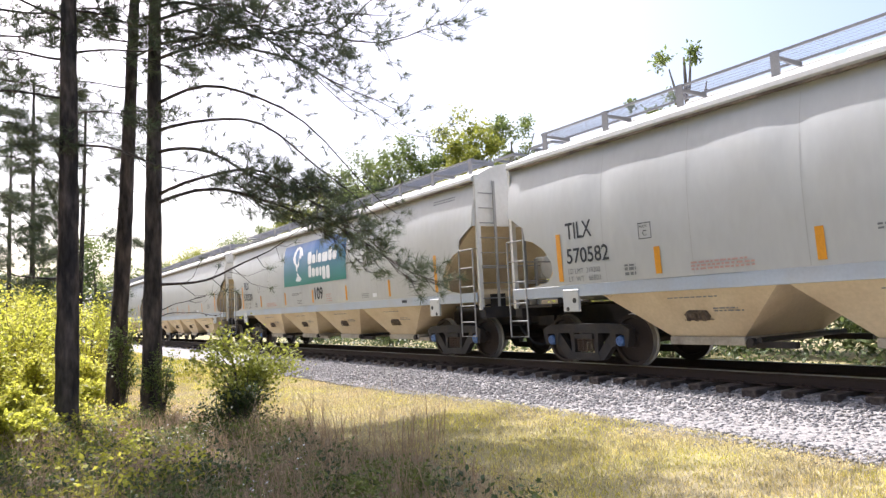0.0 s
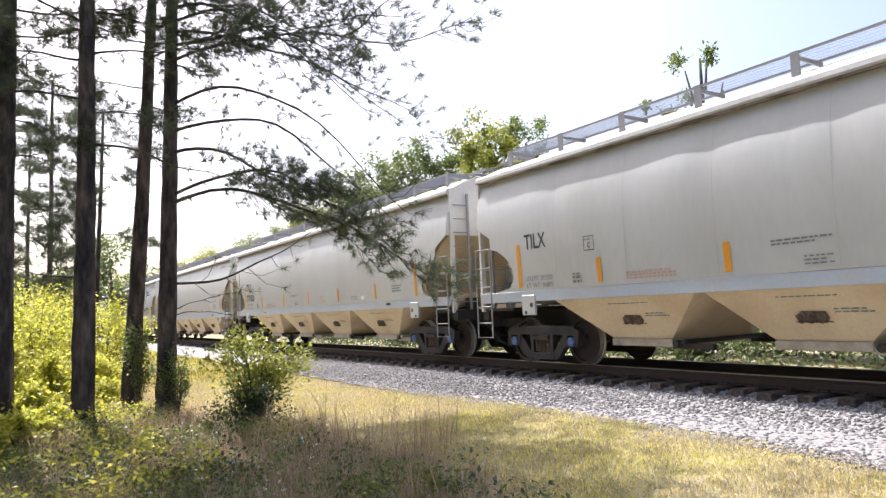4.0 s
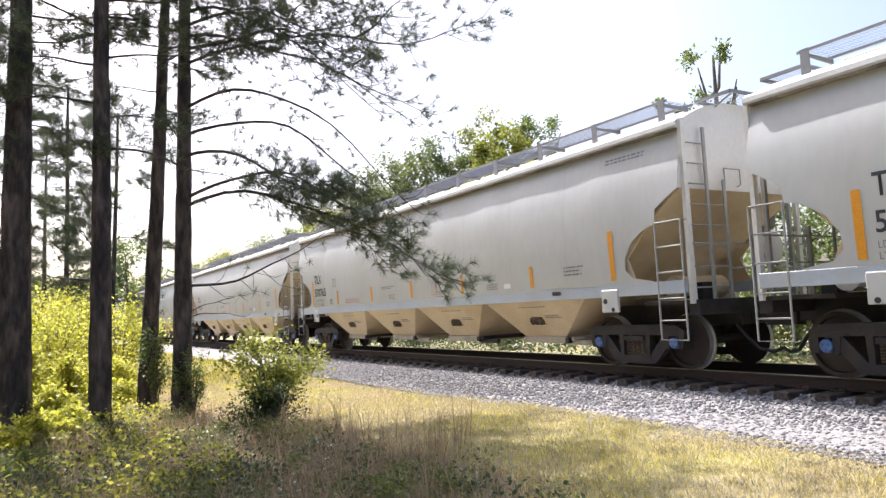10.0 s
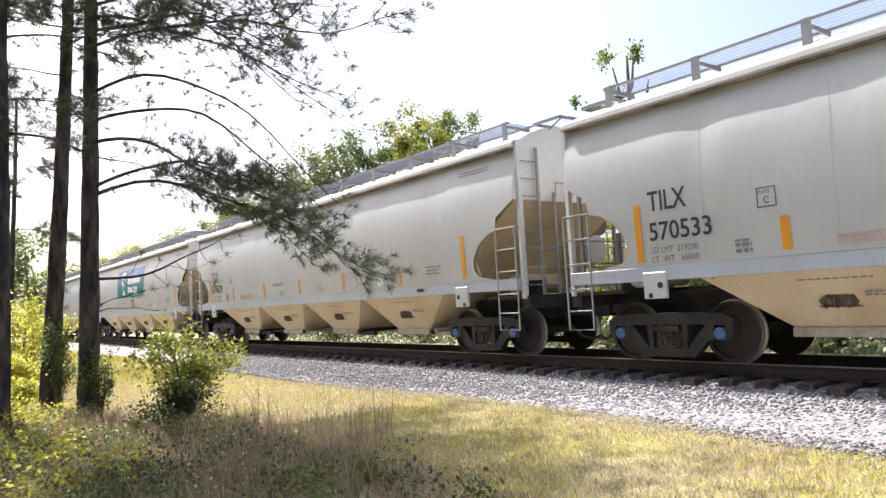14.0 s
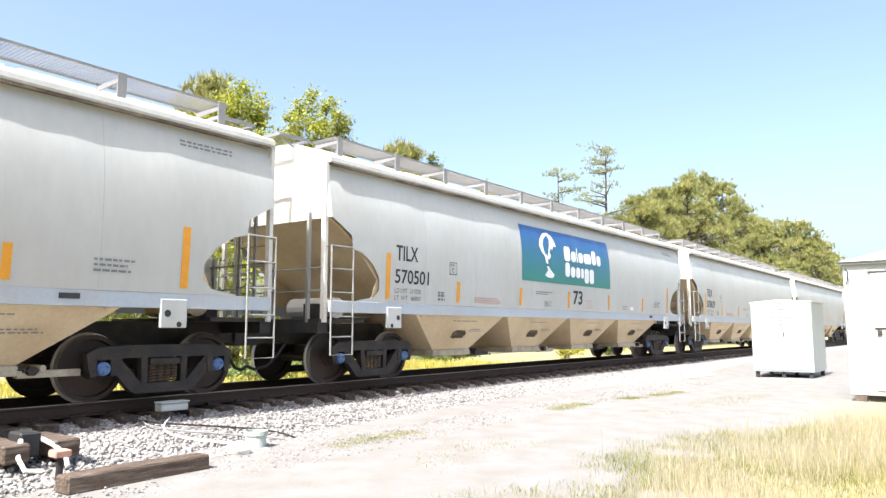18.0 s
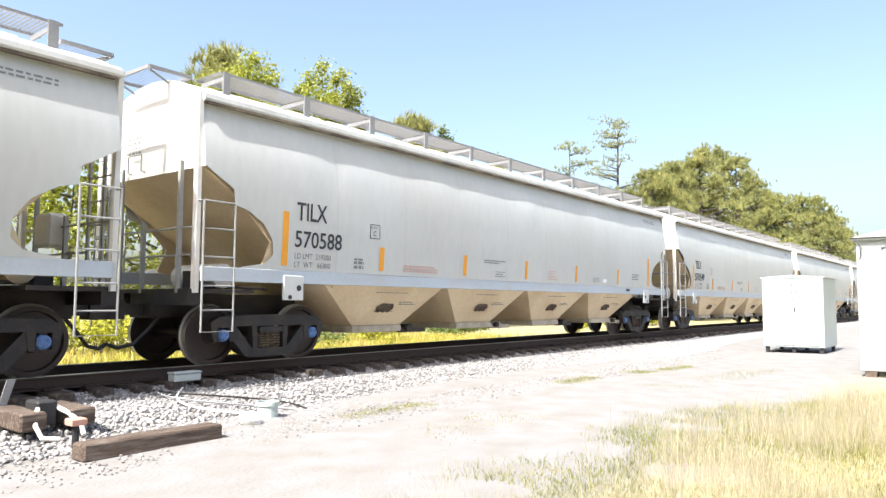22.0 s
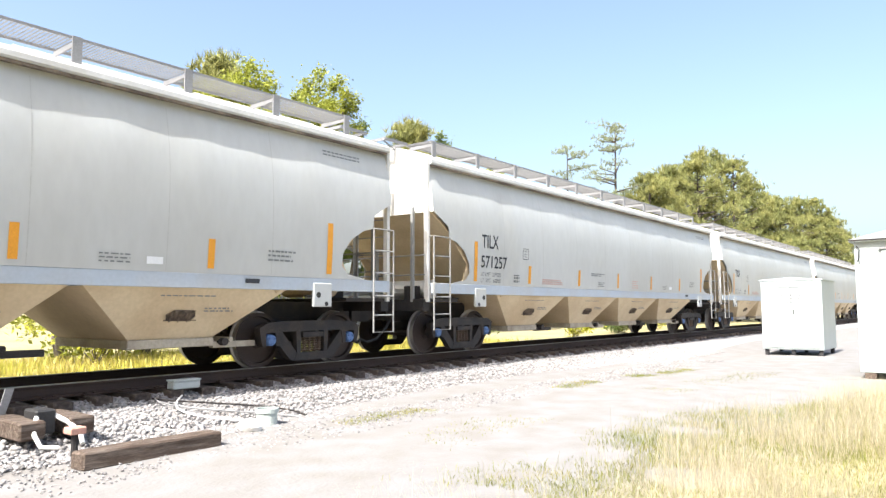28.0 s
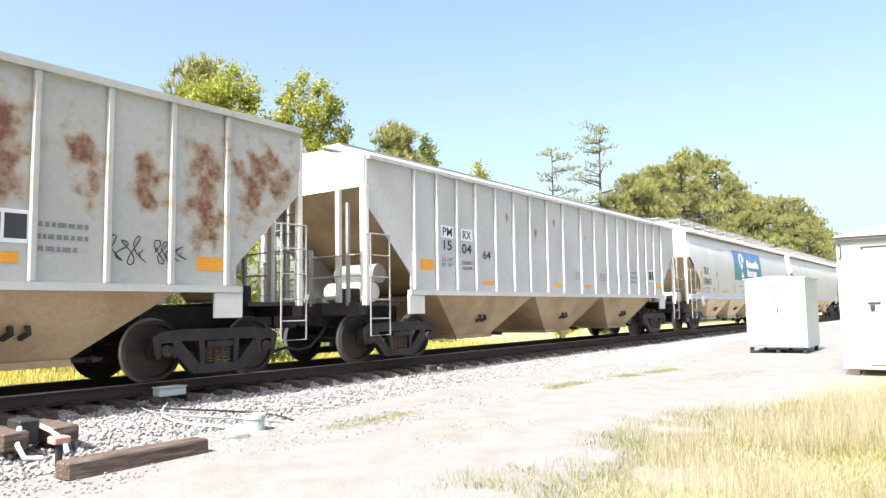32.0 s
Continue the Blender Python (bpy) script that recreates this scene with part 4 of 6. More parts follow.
def ground():
    bm = B()
    xs = sorted(set([-3000, -1200, -600, -300, -160, -100, 100, 160, 300, 600, 1200, 3000] + list(range(-70, 71, 2))))
    ysl = sorted(set([-3000, -1200, -500, -200, -100, -60, 60, 100, 200, 500, 1200, 3000] + list(range(-40, 41, 2))))
    grid = [[bm.verts.new((x, y, height(x, y))) for x in xs] for y in ysl]
    for a, b in zip(grid, grid[1:]):
        for i in range(len(xs) - 1):
            bm.faces.new((a[i], a[i + 1], b[i + 1], b[i]))
    g = part("ground", bm, M_GROUND, smooth=True)
    tagged(g, "dry grassy ground with a pale sandy service road", "ground", kind="structure")


ground()


def ballast_z(y):
    a = abs(y)
    return float(np.interp(a, (0, 1.1, 1.4, 1.8, 3.3, 3.6), (-0.24, -0.245, -0.31, -0.35, -0.53, -0.62)))


def track():
    bm = B()
    xs = list(range(-400, 401, 4))
    ysl = (-3.6, -3.3, -2.9, -2.3, -1.8, -1.4, -1.1, 0, 1.1, 1.4, 1.8, 2.3, 3.3, 3.6)
    grid = [[bm.verts.new((x, y + (0.12 * math.sin(x * 1.3 + y) if abs(y) > 2 else 0), ballast_z(y))) for x in xs] for y in ysl]
    for a, b in zip(grid, grid[1:]):
        for i in range(len(xs) - 1):
            bm.faces.new((a[i], a[i + 1], b[i + 1], b[i]))
    bed = part("ballast_bed", bm, M_BED)
    tagged(bed, "grey crushed stone ballast bed of the railway", "ballast", kind="structure")
    way = new("railway_track")
    tagged(way, "single railway track, rusty rails on dark wooden ties", "railway track", kind="structure")
    for s in (-1, 1):
        c = s * 0.755
        bm = B()
        prism(bm, [(c + y, z) for y, z in ((-0.07, -0.175), (0.07, -0.175), (0.07, -0.16), (0.012, -0.14), (0.01, -0.045), (0.034, -0.035), (0.034, -0.012), (-0.034, -0.012), (-0.034, -0.035), (-0.01, -0.045), (-0.012, -0.14), (-0.07, -0.16))], -400, 400, "x")
        part("rail", bm, M_RAIL, way, "rusty steel rail with a polished head")
        bm = B()
        soft(box(bm, -400, 400, c - 0.034, c + 0.034, -0.012, 0.0), 0.004)
        part("rail_head", bm, M_RAILTOP, way)
    # each tie near the camera is a piece; the far ones are joined
    tie = soft(box(B(), -0.115, 0.115, -1.3, 1.3, -0.35, -0.175), 0.012)
    me = bpy.data.meshes.new("tie")
    tie.to_mesh(me)
    tie.free()
    me.materials.append(M_TIE)
    r = random.Random(5)
    far = B()
    for i in range(-400, 401):
        x = 0.52 * i + r.uniform(-0.03, 0.03)
        if abs(i + 10) <= 130:
            t = new("tie", me)
            t.parent = way
            t.location, t.rotation_euler = (x, r.uniform(-0.06, 0.06), r.uniform(-0.008, 0.004)), (0, 0, r.uniform(-0.02, 0.02))
            if i % 2 == 0:
                t.scale = (1.05, 1.02, 1)
        else:
            box(far, x - 0.115, x + 0.115, -1.3, 1.3, -0.35, -0.178)
    tagged(part("far_ties", far, M_TIE, way), kind="stuff")
    plate_me = bpy.data.meshes.new("tie_plate")
    bm = box(B(), -0.1, 0.1, -0.18, 0.18, -0.176, -0.155)
    for sx in (-0.06, 0.06):
        for sy in (-0.11, 0.11):
            box(bm, sx - 0.015, sx + 0.015, sy - 0.02, sy + 0.02, -0.155, -0.135)
    bm.to_mesh(plate_me)
    bm.free()
    plate_me.materials.append(M_RAIL)
    for i in range(-45, 46):
        p = new("tie_plate", plate_me)
        p.parent = way
        p.location = (0.52 * i, -0.755, 0)


track()


# ---- foliage helpers ----
def mesh_from(name, verts, faces):
    me = bpy.data.meshes.new(name)
    k = faces.shape[1]
    me.vertices.add(len(verts))
    me.vertices.foreach_set("co", verts.astype(np.float32).ravel())
    me.loops.add(faces.size)
    me.loops.foreach_set("vertex_index", faces.astype(np.int32).ravel())
    me.polygons.add(len(faces))
    me.polygons.foreach_set("loop_start", np.arange(0, faces.size, k, dtype=np.int32))
    me.update(calc_edges=True)
    return me


def unit(v):
    return v / np.maximum(np.linalg.norm(v, axis=1, keepdims=True), 1e-9)


def leaves(name, centres, size, rng, narrow=0.55, flat=0.35):
    """Small folded leaves of four corners at the given places."""
    n = len(centres)
    d = unit(rng.normal(size=(n, 3)) * (1, 1, 0.7))
    up = unit(rng.normal(size=(n, 3)) * (flat, flat, 0.4) + (0, 0, 0.6))
    s = np.cross(d, up)
    s = unit(s)
    l = size * rng.uniform(0.6, 1.3, (n, 1))
    w = l * narrow * 0.5
    nrm = np.cross(s, d)
    v = np.stack([centres, centres + d * l * 0.5 + s * w + nrm * l * 0.08, centres + d * l, centres + d * l * 0.5 - s * w + nrm * l * 0.08], 1).reshape(-1, 3)
    return mesh_from(name, v, np.arange(n * 4).reshape(n, 4))


def needles(name, centres, dirs, length, count, rng, width=0.007, spread=0.75):
    """Needle tufts: thin blades fanning out of each centre about its direction."""
    n = len(centres) * count
    c, d = np.repeat(centres, count, 0), np.repeat(dirs, count, 0)
    a = unit(d + spread * rng.normal(size=(n, 3)))
    l = length * rng.uniform(0.7, 1.15, (n, 1))
    s = unit(np.cross(a, rng.normal(size=(n, 3)))) * width
    v = np.stack([c - s, c + s, c + a * l], 1).reshape(-1, 3)
    return mesh_from(name, v, np.arange(n * 3).reshape(n, 3))


def blades(name, roots, h, rng, width=0.006, lean=0.25, joints=2):
    """Grass blades: tapered strips that bend over."""
    n = len(roots)
    hh = h * rng.uniform(0.6, 1.25, (n, 1)) if np.isscalar(h) else h.reshape(-1, 1)
    a = rng.uniform(0, 2 * np.pi, n)
    side = np.stack([np.cos(a), np.sin(a), np.zeros(n)], 1) * width * rng.uniform(0.7, 1.4, (n, 1))
    b = rng.uniform(0, 2 * np.pi, n)
    bend = np.stack([np.cos(b), np.sin(b), np.zeros(n)], 1) * lean * rng.uniform(0.2, 1.4, (n, 1))
    up = np.array((0, 0, 1.0))
    mid = roots + hh * (0.55 * up + 0.3 * bend)
    tip = roots + hh * ((1 - 0.25 * np.linalg.norm(bend, axis=1, keepdims=True)) * up + bend)
    v = np.stack([roots - side, roots + side, mid + side * 0.7, mid - side * 0.7, tip], 1).reshape(-1, 3)
    i = np.arange(n) * 5
    f = np.concatenate([np.stack([i, i + 1, i + 2], 1), np.stack([i, i + 2, i + 3], 1), np.stack([i + 3, i + 2, i + 4], 1)])
    return mesh_from(name, v, f)


def on_ground(x, y):
    return np.array([height(a, b) for a, b in zip(x, y)]) - 0.01


def stuff(name, me, material, label, category):
    ob = link(name, me, material)
    tagged(ob, label, category, kind="stuff")
    return ob


# ---- pines beside the camera ----
def pine(x, y, r0, tall, lean, boughs, seed, label, bare=2.5, material=None, tuft=0.21, top_tufts=60):
    """boughs: rows of (height, heading in degrees, length, rise)."""
    rng = np.random.default_rng(seed)
    r = random.Random(seed)
    tree = new("pine_tree")
    tagged(tree, label, "pine tree", "pines")
    z0 = height(x, y) - 0.15
    tree.location = (x, y, z0)
    line = [Vector((lean[0] * t + 0.05 * math.sin(4 * t + seed), lean[1] * t + 0.05 * math.cos(3 * t + seed), tall * t)) for t in [i / 14 for i in range(15)]]
    fine = [line[min(int(k / 4), 13)].lerp(line[min(int(k / 4), 13) + 1], k / 4 - min(int(k / 4), 13)) for k in range(57)]
    bm = tube(B(), fine, [r0 * (1.3 if k == 0 else 1.12 if k == 1 else 1.0) * max(0.1, 1 - 0.055 * tall * k / 56) for k in range(57)], 18)
    for v in bm.verts:
        t = min(max(v.co.z / tall, 0), 1) * 14
        axis = line[min(int(t), 13)].lerp(line[min(int(t), 13) + 1], t - min(int(t), 13))
        n1 = noise.noise((v.co.x * 9 + seed, v.co.y * 9, v.co.z * 2.4)) + 0.6 * noise.noise((v.co.x * 22, v.co.y * 22 + seed, v.co.z * 6))
        v.co.x, v.co.y = axis.x + (v.co.x - axis.x) * (1 + 0.11 * n1), axis.y + (v.co.y - axis.y) * (1 + 0.11 * n1)
    part("trunk", bm, M_BARK, tree, "dark furrowed pine trunk", smooth=True)
    cs, ds = [], []

    def at(h):
        t = min(max(h / tall, 0), 1) * 14
        i = min(int(t), 13)
        return line[i].lerp(line[i + 1], t - i)
    def limb(p0, head, length, up, end, dense, parent, level):
        a = radians(head)
        out = Vector((math.cos(a), math.sin(a), 0))
        side = Vector((-out.y, out.x, 0))
        n = 12
        ph, ph2 = r.uniform(0, 6), r.uniform(0, 6)
        pts = []
        for i in range(n + 1):
            t = i / n
            wob = (math.sin(5.5 * t + ph) - math.sin(ph)) * 0.035 * length + 0.02 * length * math.sin(13 * t + ph2) * t
            pts.append(p0 + out * length * t + side * (0.09 * length * math.sin(2.6 * t + ph2) * t) + Vector((0, 0, up * t + (end - up) * t * t + wob)))
        r1 = 0.036 * min(1, length / 3.4) * (1 if level == 0 else 0.6)
        me_bough = part("bough" if level == 0 else "twig_spray", tube(B(), pts, [max(r1 * (1 - 0.85 * i / n), 0.006) for i in range(n + 1)], 6), M_BARK, parent, smooth=True)
        if level == 0 and dense >= 1:
            for k in range(3):
                t = 0.3 + 0.17 * k + r.uniform(-0.05, 0.05)
                i = int(t * n)
                limb(pts[i], head + r.choice((-1, 1)) * r.uniform(15, 40), length * r.uniform(0.32, 0.5), (up + (end - up) * 2 * t) * 0.4 + r.uniform(-0.1, 0.3), (end - up) * 0.35 + r.uniform(-0.5, 0.2), dense, me_bough, 1)
        tw = B()
        for k in range(int(length * (5.5 * max(dense, 0.7) if dense else 2.5))):
            t = r.uniform(0.1, 1.0) ** 0.8
            i = min(int(t * n), n - 1)
            q = pts[i].lerp(pts[i + 1], t * n - i)
            dv = (out * r.uniform(0.2, 1.1) + side * r.choice((-1, 1)) * r.uniform(0.2, 1.0) + Vector((0, 0, r.uniform(-0.9, 0.35)))).normalized()
            l = min(length, 3.0) * r.uniform(0.14, 0.36) * (1.2 - 0.55 * t)
            e = q + dv * l + Vector((0, 0, 0.1 * l))
            m = q + dv * l * 0.5 + Vector((0, 0, -0.08 * l))
            tube(tw, [q, m, e], [0.007, 0.005, 0.0035], 4)
            for f in (1.0, r.uniform(0.55, 0.8), r.uniform(0.8, 0.95))[:3 if dense > 1.2 else 2 if dense > 0.4 else 1]:
                if not dense:
                    break
                c = m.lerp(e, f)
                if f < 1:
                    j = c + Vector((r.uniform(-1, 1), r.uniform(-1, 1), r.uniform(-0.7, 1))) * 0.12
                    tube(tw, [c, j], [0.0045, 0.003], 3)
                    c = j
                cs.append(c), ds.append((e - q).normalized() * 0.7 + Vector((0, 0, 0.25)))
        tagged(part("twig_spray", tw, M_BARK, me_bough if level == 0 else parent), kind="stuff")
    for h, head, length, up, end, dense in boughs:
        limb(at(h), head, length, up, end, dense, tree, 0)
    # crown above the view: whorls of short boughs with tufts
    for k in range(top_tufts):
        h = tall * r.uniform(0.73, 1.0)
        a, l = r.uniform(0, 6.28), r.uniform(0.3, 2.4) * (1.14 - h / tall) * 2.3
        c = at(h) + Vector((math.cos(a) * l, math.sin(a) * l, 0.12 * l + r.uniform(-0.2, 0.3)))
        for j in range(40):
            cs.append(c + Vector((r.gauss(0, 0.3), r.gauss(0, 0.3), r.gauss(0, 0.14)))), ds.append(Vector((math.cos(a), math.sin(a), 0.5)))
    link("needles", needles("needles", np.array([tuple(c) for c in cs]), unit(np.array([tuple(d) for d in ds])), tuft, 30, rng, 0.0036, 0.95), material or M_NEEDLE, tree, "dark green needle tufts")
    return tree


# heights above the ground, heading from +x towards +y, length, rise
# (height, heading, length, slope at the trunk, end's rise, foliage)
pine(-12.55, -9.42, 0.18, 11, (0.1, 0.0), ((2.6, 240, 1.5, 0.3, 0.2, 0), (3.4, 60, 0.8, 0.3, 0.3, 0), (4.85, 240, 1.3, 0.2, -0.3, 0.5), (4.7, 60, 2.4, -0.2, -0.6, 0.3), (5.45, 245, 2.2, 0.1, -0.1, 1.3), (5.2, 70, 1.6, 0.4, 0.2, 1.2), (6.1, 235, 2.4, 0.2, 0.3, 1.4), (6.2, 60, 2.2, 0.3, 0.2, 1.2), (6.7, 250, 2.4, 0.6, 1.3, 1.5), (6.9, 95, 2.0, 0.4, 0.2, 1.3), (7.2, 80, 2.4, 0.4, 0.8, 1.4), (7.6, 40, 2.6, 0.4, 0.5, 1.4), (8.3, 70, 2.6, 0.5, 0.6, 1.6)), 11, "tall slender pine with dark furrowed bark and bare lower branches", top_tufts=34)
pine(-14.7, -8.5, 0.17, 12, (0.2, 0.68), ((4.3, 60, 0.7, 0.3, 0.2, 0), (5.0, 240, 1.2, 0.2, -0.2, 0.5), (5.6, 60, 1.4, 0.4, 0.3, 0.8), (6.4, 240, 1.8, 0.3, 0.1, 1.0), (7.0, 50, 2.4, 0.5, 0.9, 1.2), (6.0, 150, 2.0, 0.3, 0.2, 1), (7.6, 70, 2.8, 0.5, 0.7, 1.4), (8.4, 60, 3.0, 0.5, 0.6, 1.5)), 12, "tall slender pine leaning slightly, ivy round its foot", top_tufts=34)
pine(-13.65, -8.05, 0.18, 11.5, (0.2, 0.36), ((1.45, 60, 0.5, 0.1, 0.2, 0), (1.85, 70, 1.1, 0.5, 0.1, 0), (2.0, 55, 1.0, 0.1, 0.25, 0), (2.5, 60, 2.8, 0.5, 0.85, 0.15), (3.05, 200, 0.5, 0.2, 0.1, 0), (3.95, 46, 5.1, 0.75, -1.5, 2.2), (4.1, 38, 3.9, 0.9, -0.8, 2.0), (4.9, 42, 3.7, 0.4, -1.5, 1.0), (5.3, 46, 4.2, 0.5, -1.9, 0.8), (5.8, 40, 4.4, 0.7, -2.2, 0.8), (6.65, 40, 6.0, 0.4, -0.35, 1.3), (6.95, 30, 4.2, 0.4, -1.5, 1.0), (7.2, 44, 4.6, 0.5, -2.1, 1.1), (7.4, 50, 3.2, 0.5, -0.9, 0.9), (7.65, 36, 4.0, 0.5, -2.5, 1.0), (9.2, 34, 3.4, 0.5, -0.4, 2.0), (6.6, 150, 2.0, 0.4, 0.5, 1), (7.0, 230, 2.2, 0.5, 0.6, 1.2)), 13, "tall pine with long drooping needle-clad branches over the grass", top_tufts=34)
pine(-13.4, -10.6, 0.27, 13, (0.1, 0.27), ((4.0, 80, 1.2, 0.0, -0.9, 1.4), (4.6, 70, 1.4, 0.1, -0.8, 1.4), (5.2, 60, 1.6, 0.2, -0.6, 1.4), (5.9, 80, 1.8, 0.2, -0.2, 1.2), (6.6, 60, 2.0, 0.4, 0.3, 1.3), (7.1, 85, 2.4, 0.3, 0.2, 1.4), (7.6, 60, 2.4, 0.3, 0.1, 1.4), (3.4, 50, 1.0, 0, -0.7, 1.2), (4.3, 230, 1.6, 0.1, -0.8, 1.4)), 14, "thick dark pine trunk with drooping green sprays", top_tufts=34)
# two pines out of view, added only for the shade of their crowns
pine(-15.5, -12.6, 0.2, 14, (0.2, 0.2), ((7, 60, 2.4, 0.3, 0.3, 2), (6, 20, 2.4, 0.3, 0.3, 2)), 15, "unseen tall pine added to cast crown shade on the verge", top_tufts=30)
pine(-11.5, -13.2, 0.2, 13, (0.2, 0.2), ((7, 60, 2.4, 0.3, 0.3, 2), (6, 90, 2.4, 0.3, 0.3, 2)), 16, "unseen tall pine added to cast crown shade on the verge", top_tufts=30)
# pines further back on the west side
for i, (x, y, rr, tall) in enumerate(((-30, -7.5, 0.11, 10), (-34, -11.2, 0.14, 13), (-33, -9.0, 0.13, 12), (-40, -10.6, 0.15, 14), (-46, -9.4, 0.15, 13))):
    q = random.Random(60 + i)
    pine(x, y, rr, tall, (0.2, 0.2), [(tall * (0.28 + 0.06 * k), q.uniform(0, 360), q.uniform(1.2, 2.3), 0.3, q.uniform(-0.3, 0.5), 1.3) for k in range(13)], 60 + i, "slender pine further back among the sunlit shrubs", tuft=0.3, top_tufts=4)


# ---- broad-leaved trees, pines and shrubs further off ----
def crown_points(r, rng, clumps, per, rx, ry, rz, cz, spread):
    out = []
    for _ in range(clumps):
        while True:
            v = np.array([r.uniform(-1, 1) for _ in range(3)])
            q = np.linalg.norm(v)
            if 0.35 < q < 1:
                break
        c = v * (rx, ry, rz) + (0, 0, cz)
        out.append(c + rng.normal(size=(per, 3)) * spread * r.uniform(0.6, 1.25))
    return np.concatenate(out)


def leafy_tree(x, y, tall, wide, seed, material, label, clumps=46, per=150, leaf=0.2, stem=0.35):
    rng, r = np.random.default_rng(seed), random.Random(seed)
    tree = new("leafy_tree")
    tagged(tree, label, "tree", "trees beyond the track")
    tree.location = (x, y, height(x, y) - 0.2)
    base = tall * stem
    bm = tube(B(), [(0.2 * math.sin(i + seed), 0.15 * math.cos(i * 1.3 + seed), tall * 0.85 * i / 6) for i in range(7)], [0.022 * tall * (1 - 0.14 * i) for i in range(7)], 8)
    part("trunk", bm, M_BARK2, tree, smooth=True)
    for k in range(9):
        a, h = r.uniform(0, 6.28), r.uniform(base, tall * 0.75)
        e = Vector((math.cos(a) * wide * 0.7, math.sin(a) * wide * 0.7, h + r.uniform(0.08, 0.22) * tall))
        part("limb", tube(B(), [(0, 0, h), e * 0.5 + Vector((0, 0, h * 0.42)), e], [0.008 * tall, 0.005 * tall, 0.002 * tall], 5), M_BARK2, tree)
    pts = crown_points(r, rng, clumps, per, wide, wide, tall * (1 - stem) * 0.55, base + tall * (1 - stem) * 0.45, wide * 0.125)
    link("crown", leaves("crown", pts, leaf, rng), material, tree, "leafy spring crown")
    return tree


def far_pine(x, y, tall, wide, seed, label, bare=0.35, tiers=16, airy=False, material=None):
    rng, r = np.random.default_rng(seed), random.Random(seed)
    tree = new("pine_tree")
    tagged(tree, label, "pine tree", "trees beyond the track")
    tree.location = (x, y, height(x, y) - 0.2)
    part("trunk", tube(B(), [(0.15 * math.sin(i * 1.2 + seed), 0.1 * math.cos(i + seed), tall * i / 8) for i in range(9)], [0.016 * tall * (1 - 0.11 * i) for i in range(9)], 8), M_BARK, tree, smooth=True)
    cs, ds = [], []
    limbs = B()
    for k in range(tiers):
        f = k / (tiers - 1)
        reach = wide * r.uniform(0.55, 1.1) * (1.05 - 0.6 * f * f) if airy else wide * (0.45 + 0.8 * math.sin(math.pi * min(0.2 + 0.8 * f, 1)) ** 0.8) * (1.05 - 0.6 * f ** 3)
        for j in range(r.randint(5, 7) if not airy else r.randint(2, 4)):
            a, l = r.uniform(0, 6.28), reach * r.uniform(0.5, 1.12)
            h = min(tall, tall * (bare + (1 - bare) * f) + r.uniform(-0.035, 0.035) * tall)
            e = Vector((math.cos(a) * l, math.sin(a) * l, h + l * r.uniform(-0.05, 0.4)))
            tube(limbs, [(0, 0, h), e], [0.006 * tall * (1 - 0.6 * f), 0.015], 4)
            for q in range(1 if not airy else 2):
                g = Vector((0, 0, h)).lerp(e, r.uniform(0.75, 1.05) if q == 0 else r.uniform(0.4, 0.7))
                for w in range(20 if not airy else 11):
                    cs.append(g + Vector((r.gauss(0, 0.42), r.gauss(0, 0.42), r.gauss(0, 0.07 if airy else 0.26)))), ds.append(Vector((r.gauss(0, 0.3), r.gauss(0, 0.3), 1)))
    part("limb", limbs, M_BARK, tree)
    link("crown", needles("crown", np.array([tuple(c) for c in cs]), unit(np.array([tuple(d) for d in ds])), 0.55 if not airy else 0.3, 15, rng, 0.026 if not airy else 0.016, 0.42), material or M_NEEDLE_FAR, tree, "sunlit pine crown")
    return tree


def at_angle(az, y):
    """A place at that bearing from the camera's stand (degrees left of the track's normal) at depth y."""
    return -math.tan(radians(az)) * (y + 10.5)


# west side, behind the train
for i, (az, y, tall, wide) in enumerate(((37.3, 16, 14.8, 1.4), (41.0, 15, 11.2, 1.3), (54.5, 14, 13.9, 2.4), (51, 18, 14.6, 2.2), (59.3, 14, 13.6, 2.8), (62.3, 13, 13.9, 3.0), (57, 15, 12.6, 2.4), (64.8, 12, 12.4, 3.0), (67.3, 11, 11.4, 3.0), (70, 12, 10.8, 3.2), (73, 12, 10.6, 3.4), (76, 13, 11.5, 4.0), (79, 11, 11, 4.0), (82, 10, 12, 4), (84, 9, 12, 4))):
    leafy_tree(at_angle(az, y), y, tall, wide, 40 + i, M_LEAF_LIGHT if i in (2, 8, 11) else M_LEAF, "spring-green broad-leaved tree behind the railway", clumps=14 if i < 2 else 60, per=90 if i < 2 else 190, leaf=0.22)
# east side
for i, (az, y, tall, wide, m) in enumerate(((-36.2, 13, 11.4, 1.9, M_LEAF_LIGHT), (-42.4, 13, 12.6, 1.75, M_LEAF_LIGHT), (-33.5, 14, 10.8, 1.2, M_LEAF_LIGHT), (-45, 15, 11.2, 1.3, M_LEAF), (-51.5, 14, 11.4, 1.3, M_LEAF), (-56, 14, 10.8, 1.4, M_LEAF_LIGHT))):
    leafy_tree(at_angle(az, y), y, tall, wide, 70 + i, m, "young leafy tree behind the railway", clumps=120, per=200, leaf=0.16)
for i, (x, y, tall) in enumerate(((-62, -12, 5.5), (-66, -7, 6.5), (-72, -2, 10), (-58, -15.5, 5.5), (-75, -18, 7), (-70, -10, 6))):
    leafy_tree(x, y, tall, 4.2, 170 + i, M_LEAF, "distant green tree at the end of the clearing", clumps=50, per=120, leaf=0.36, stem=0.1)
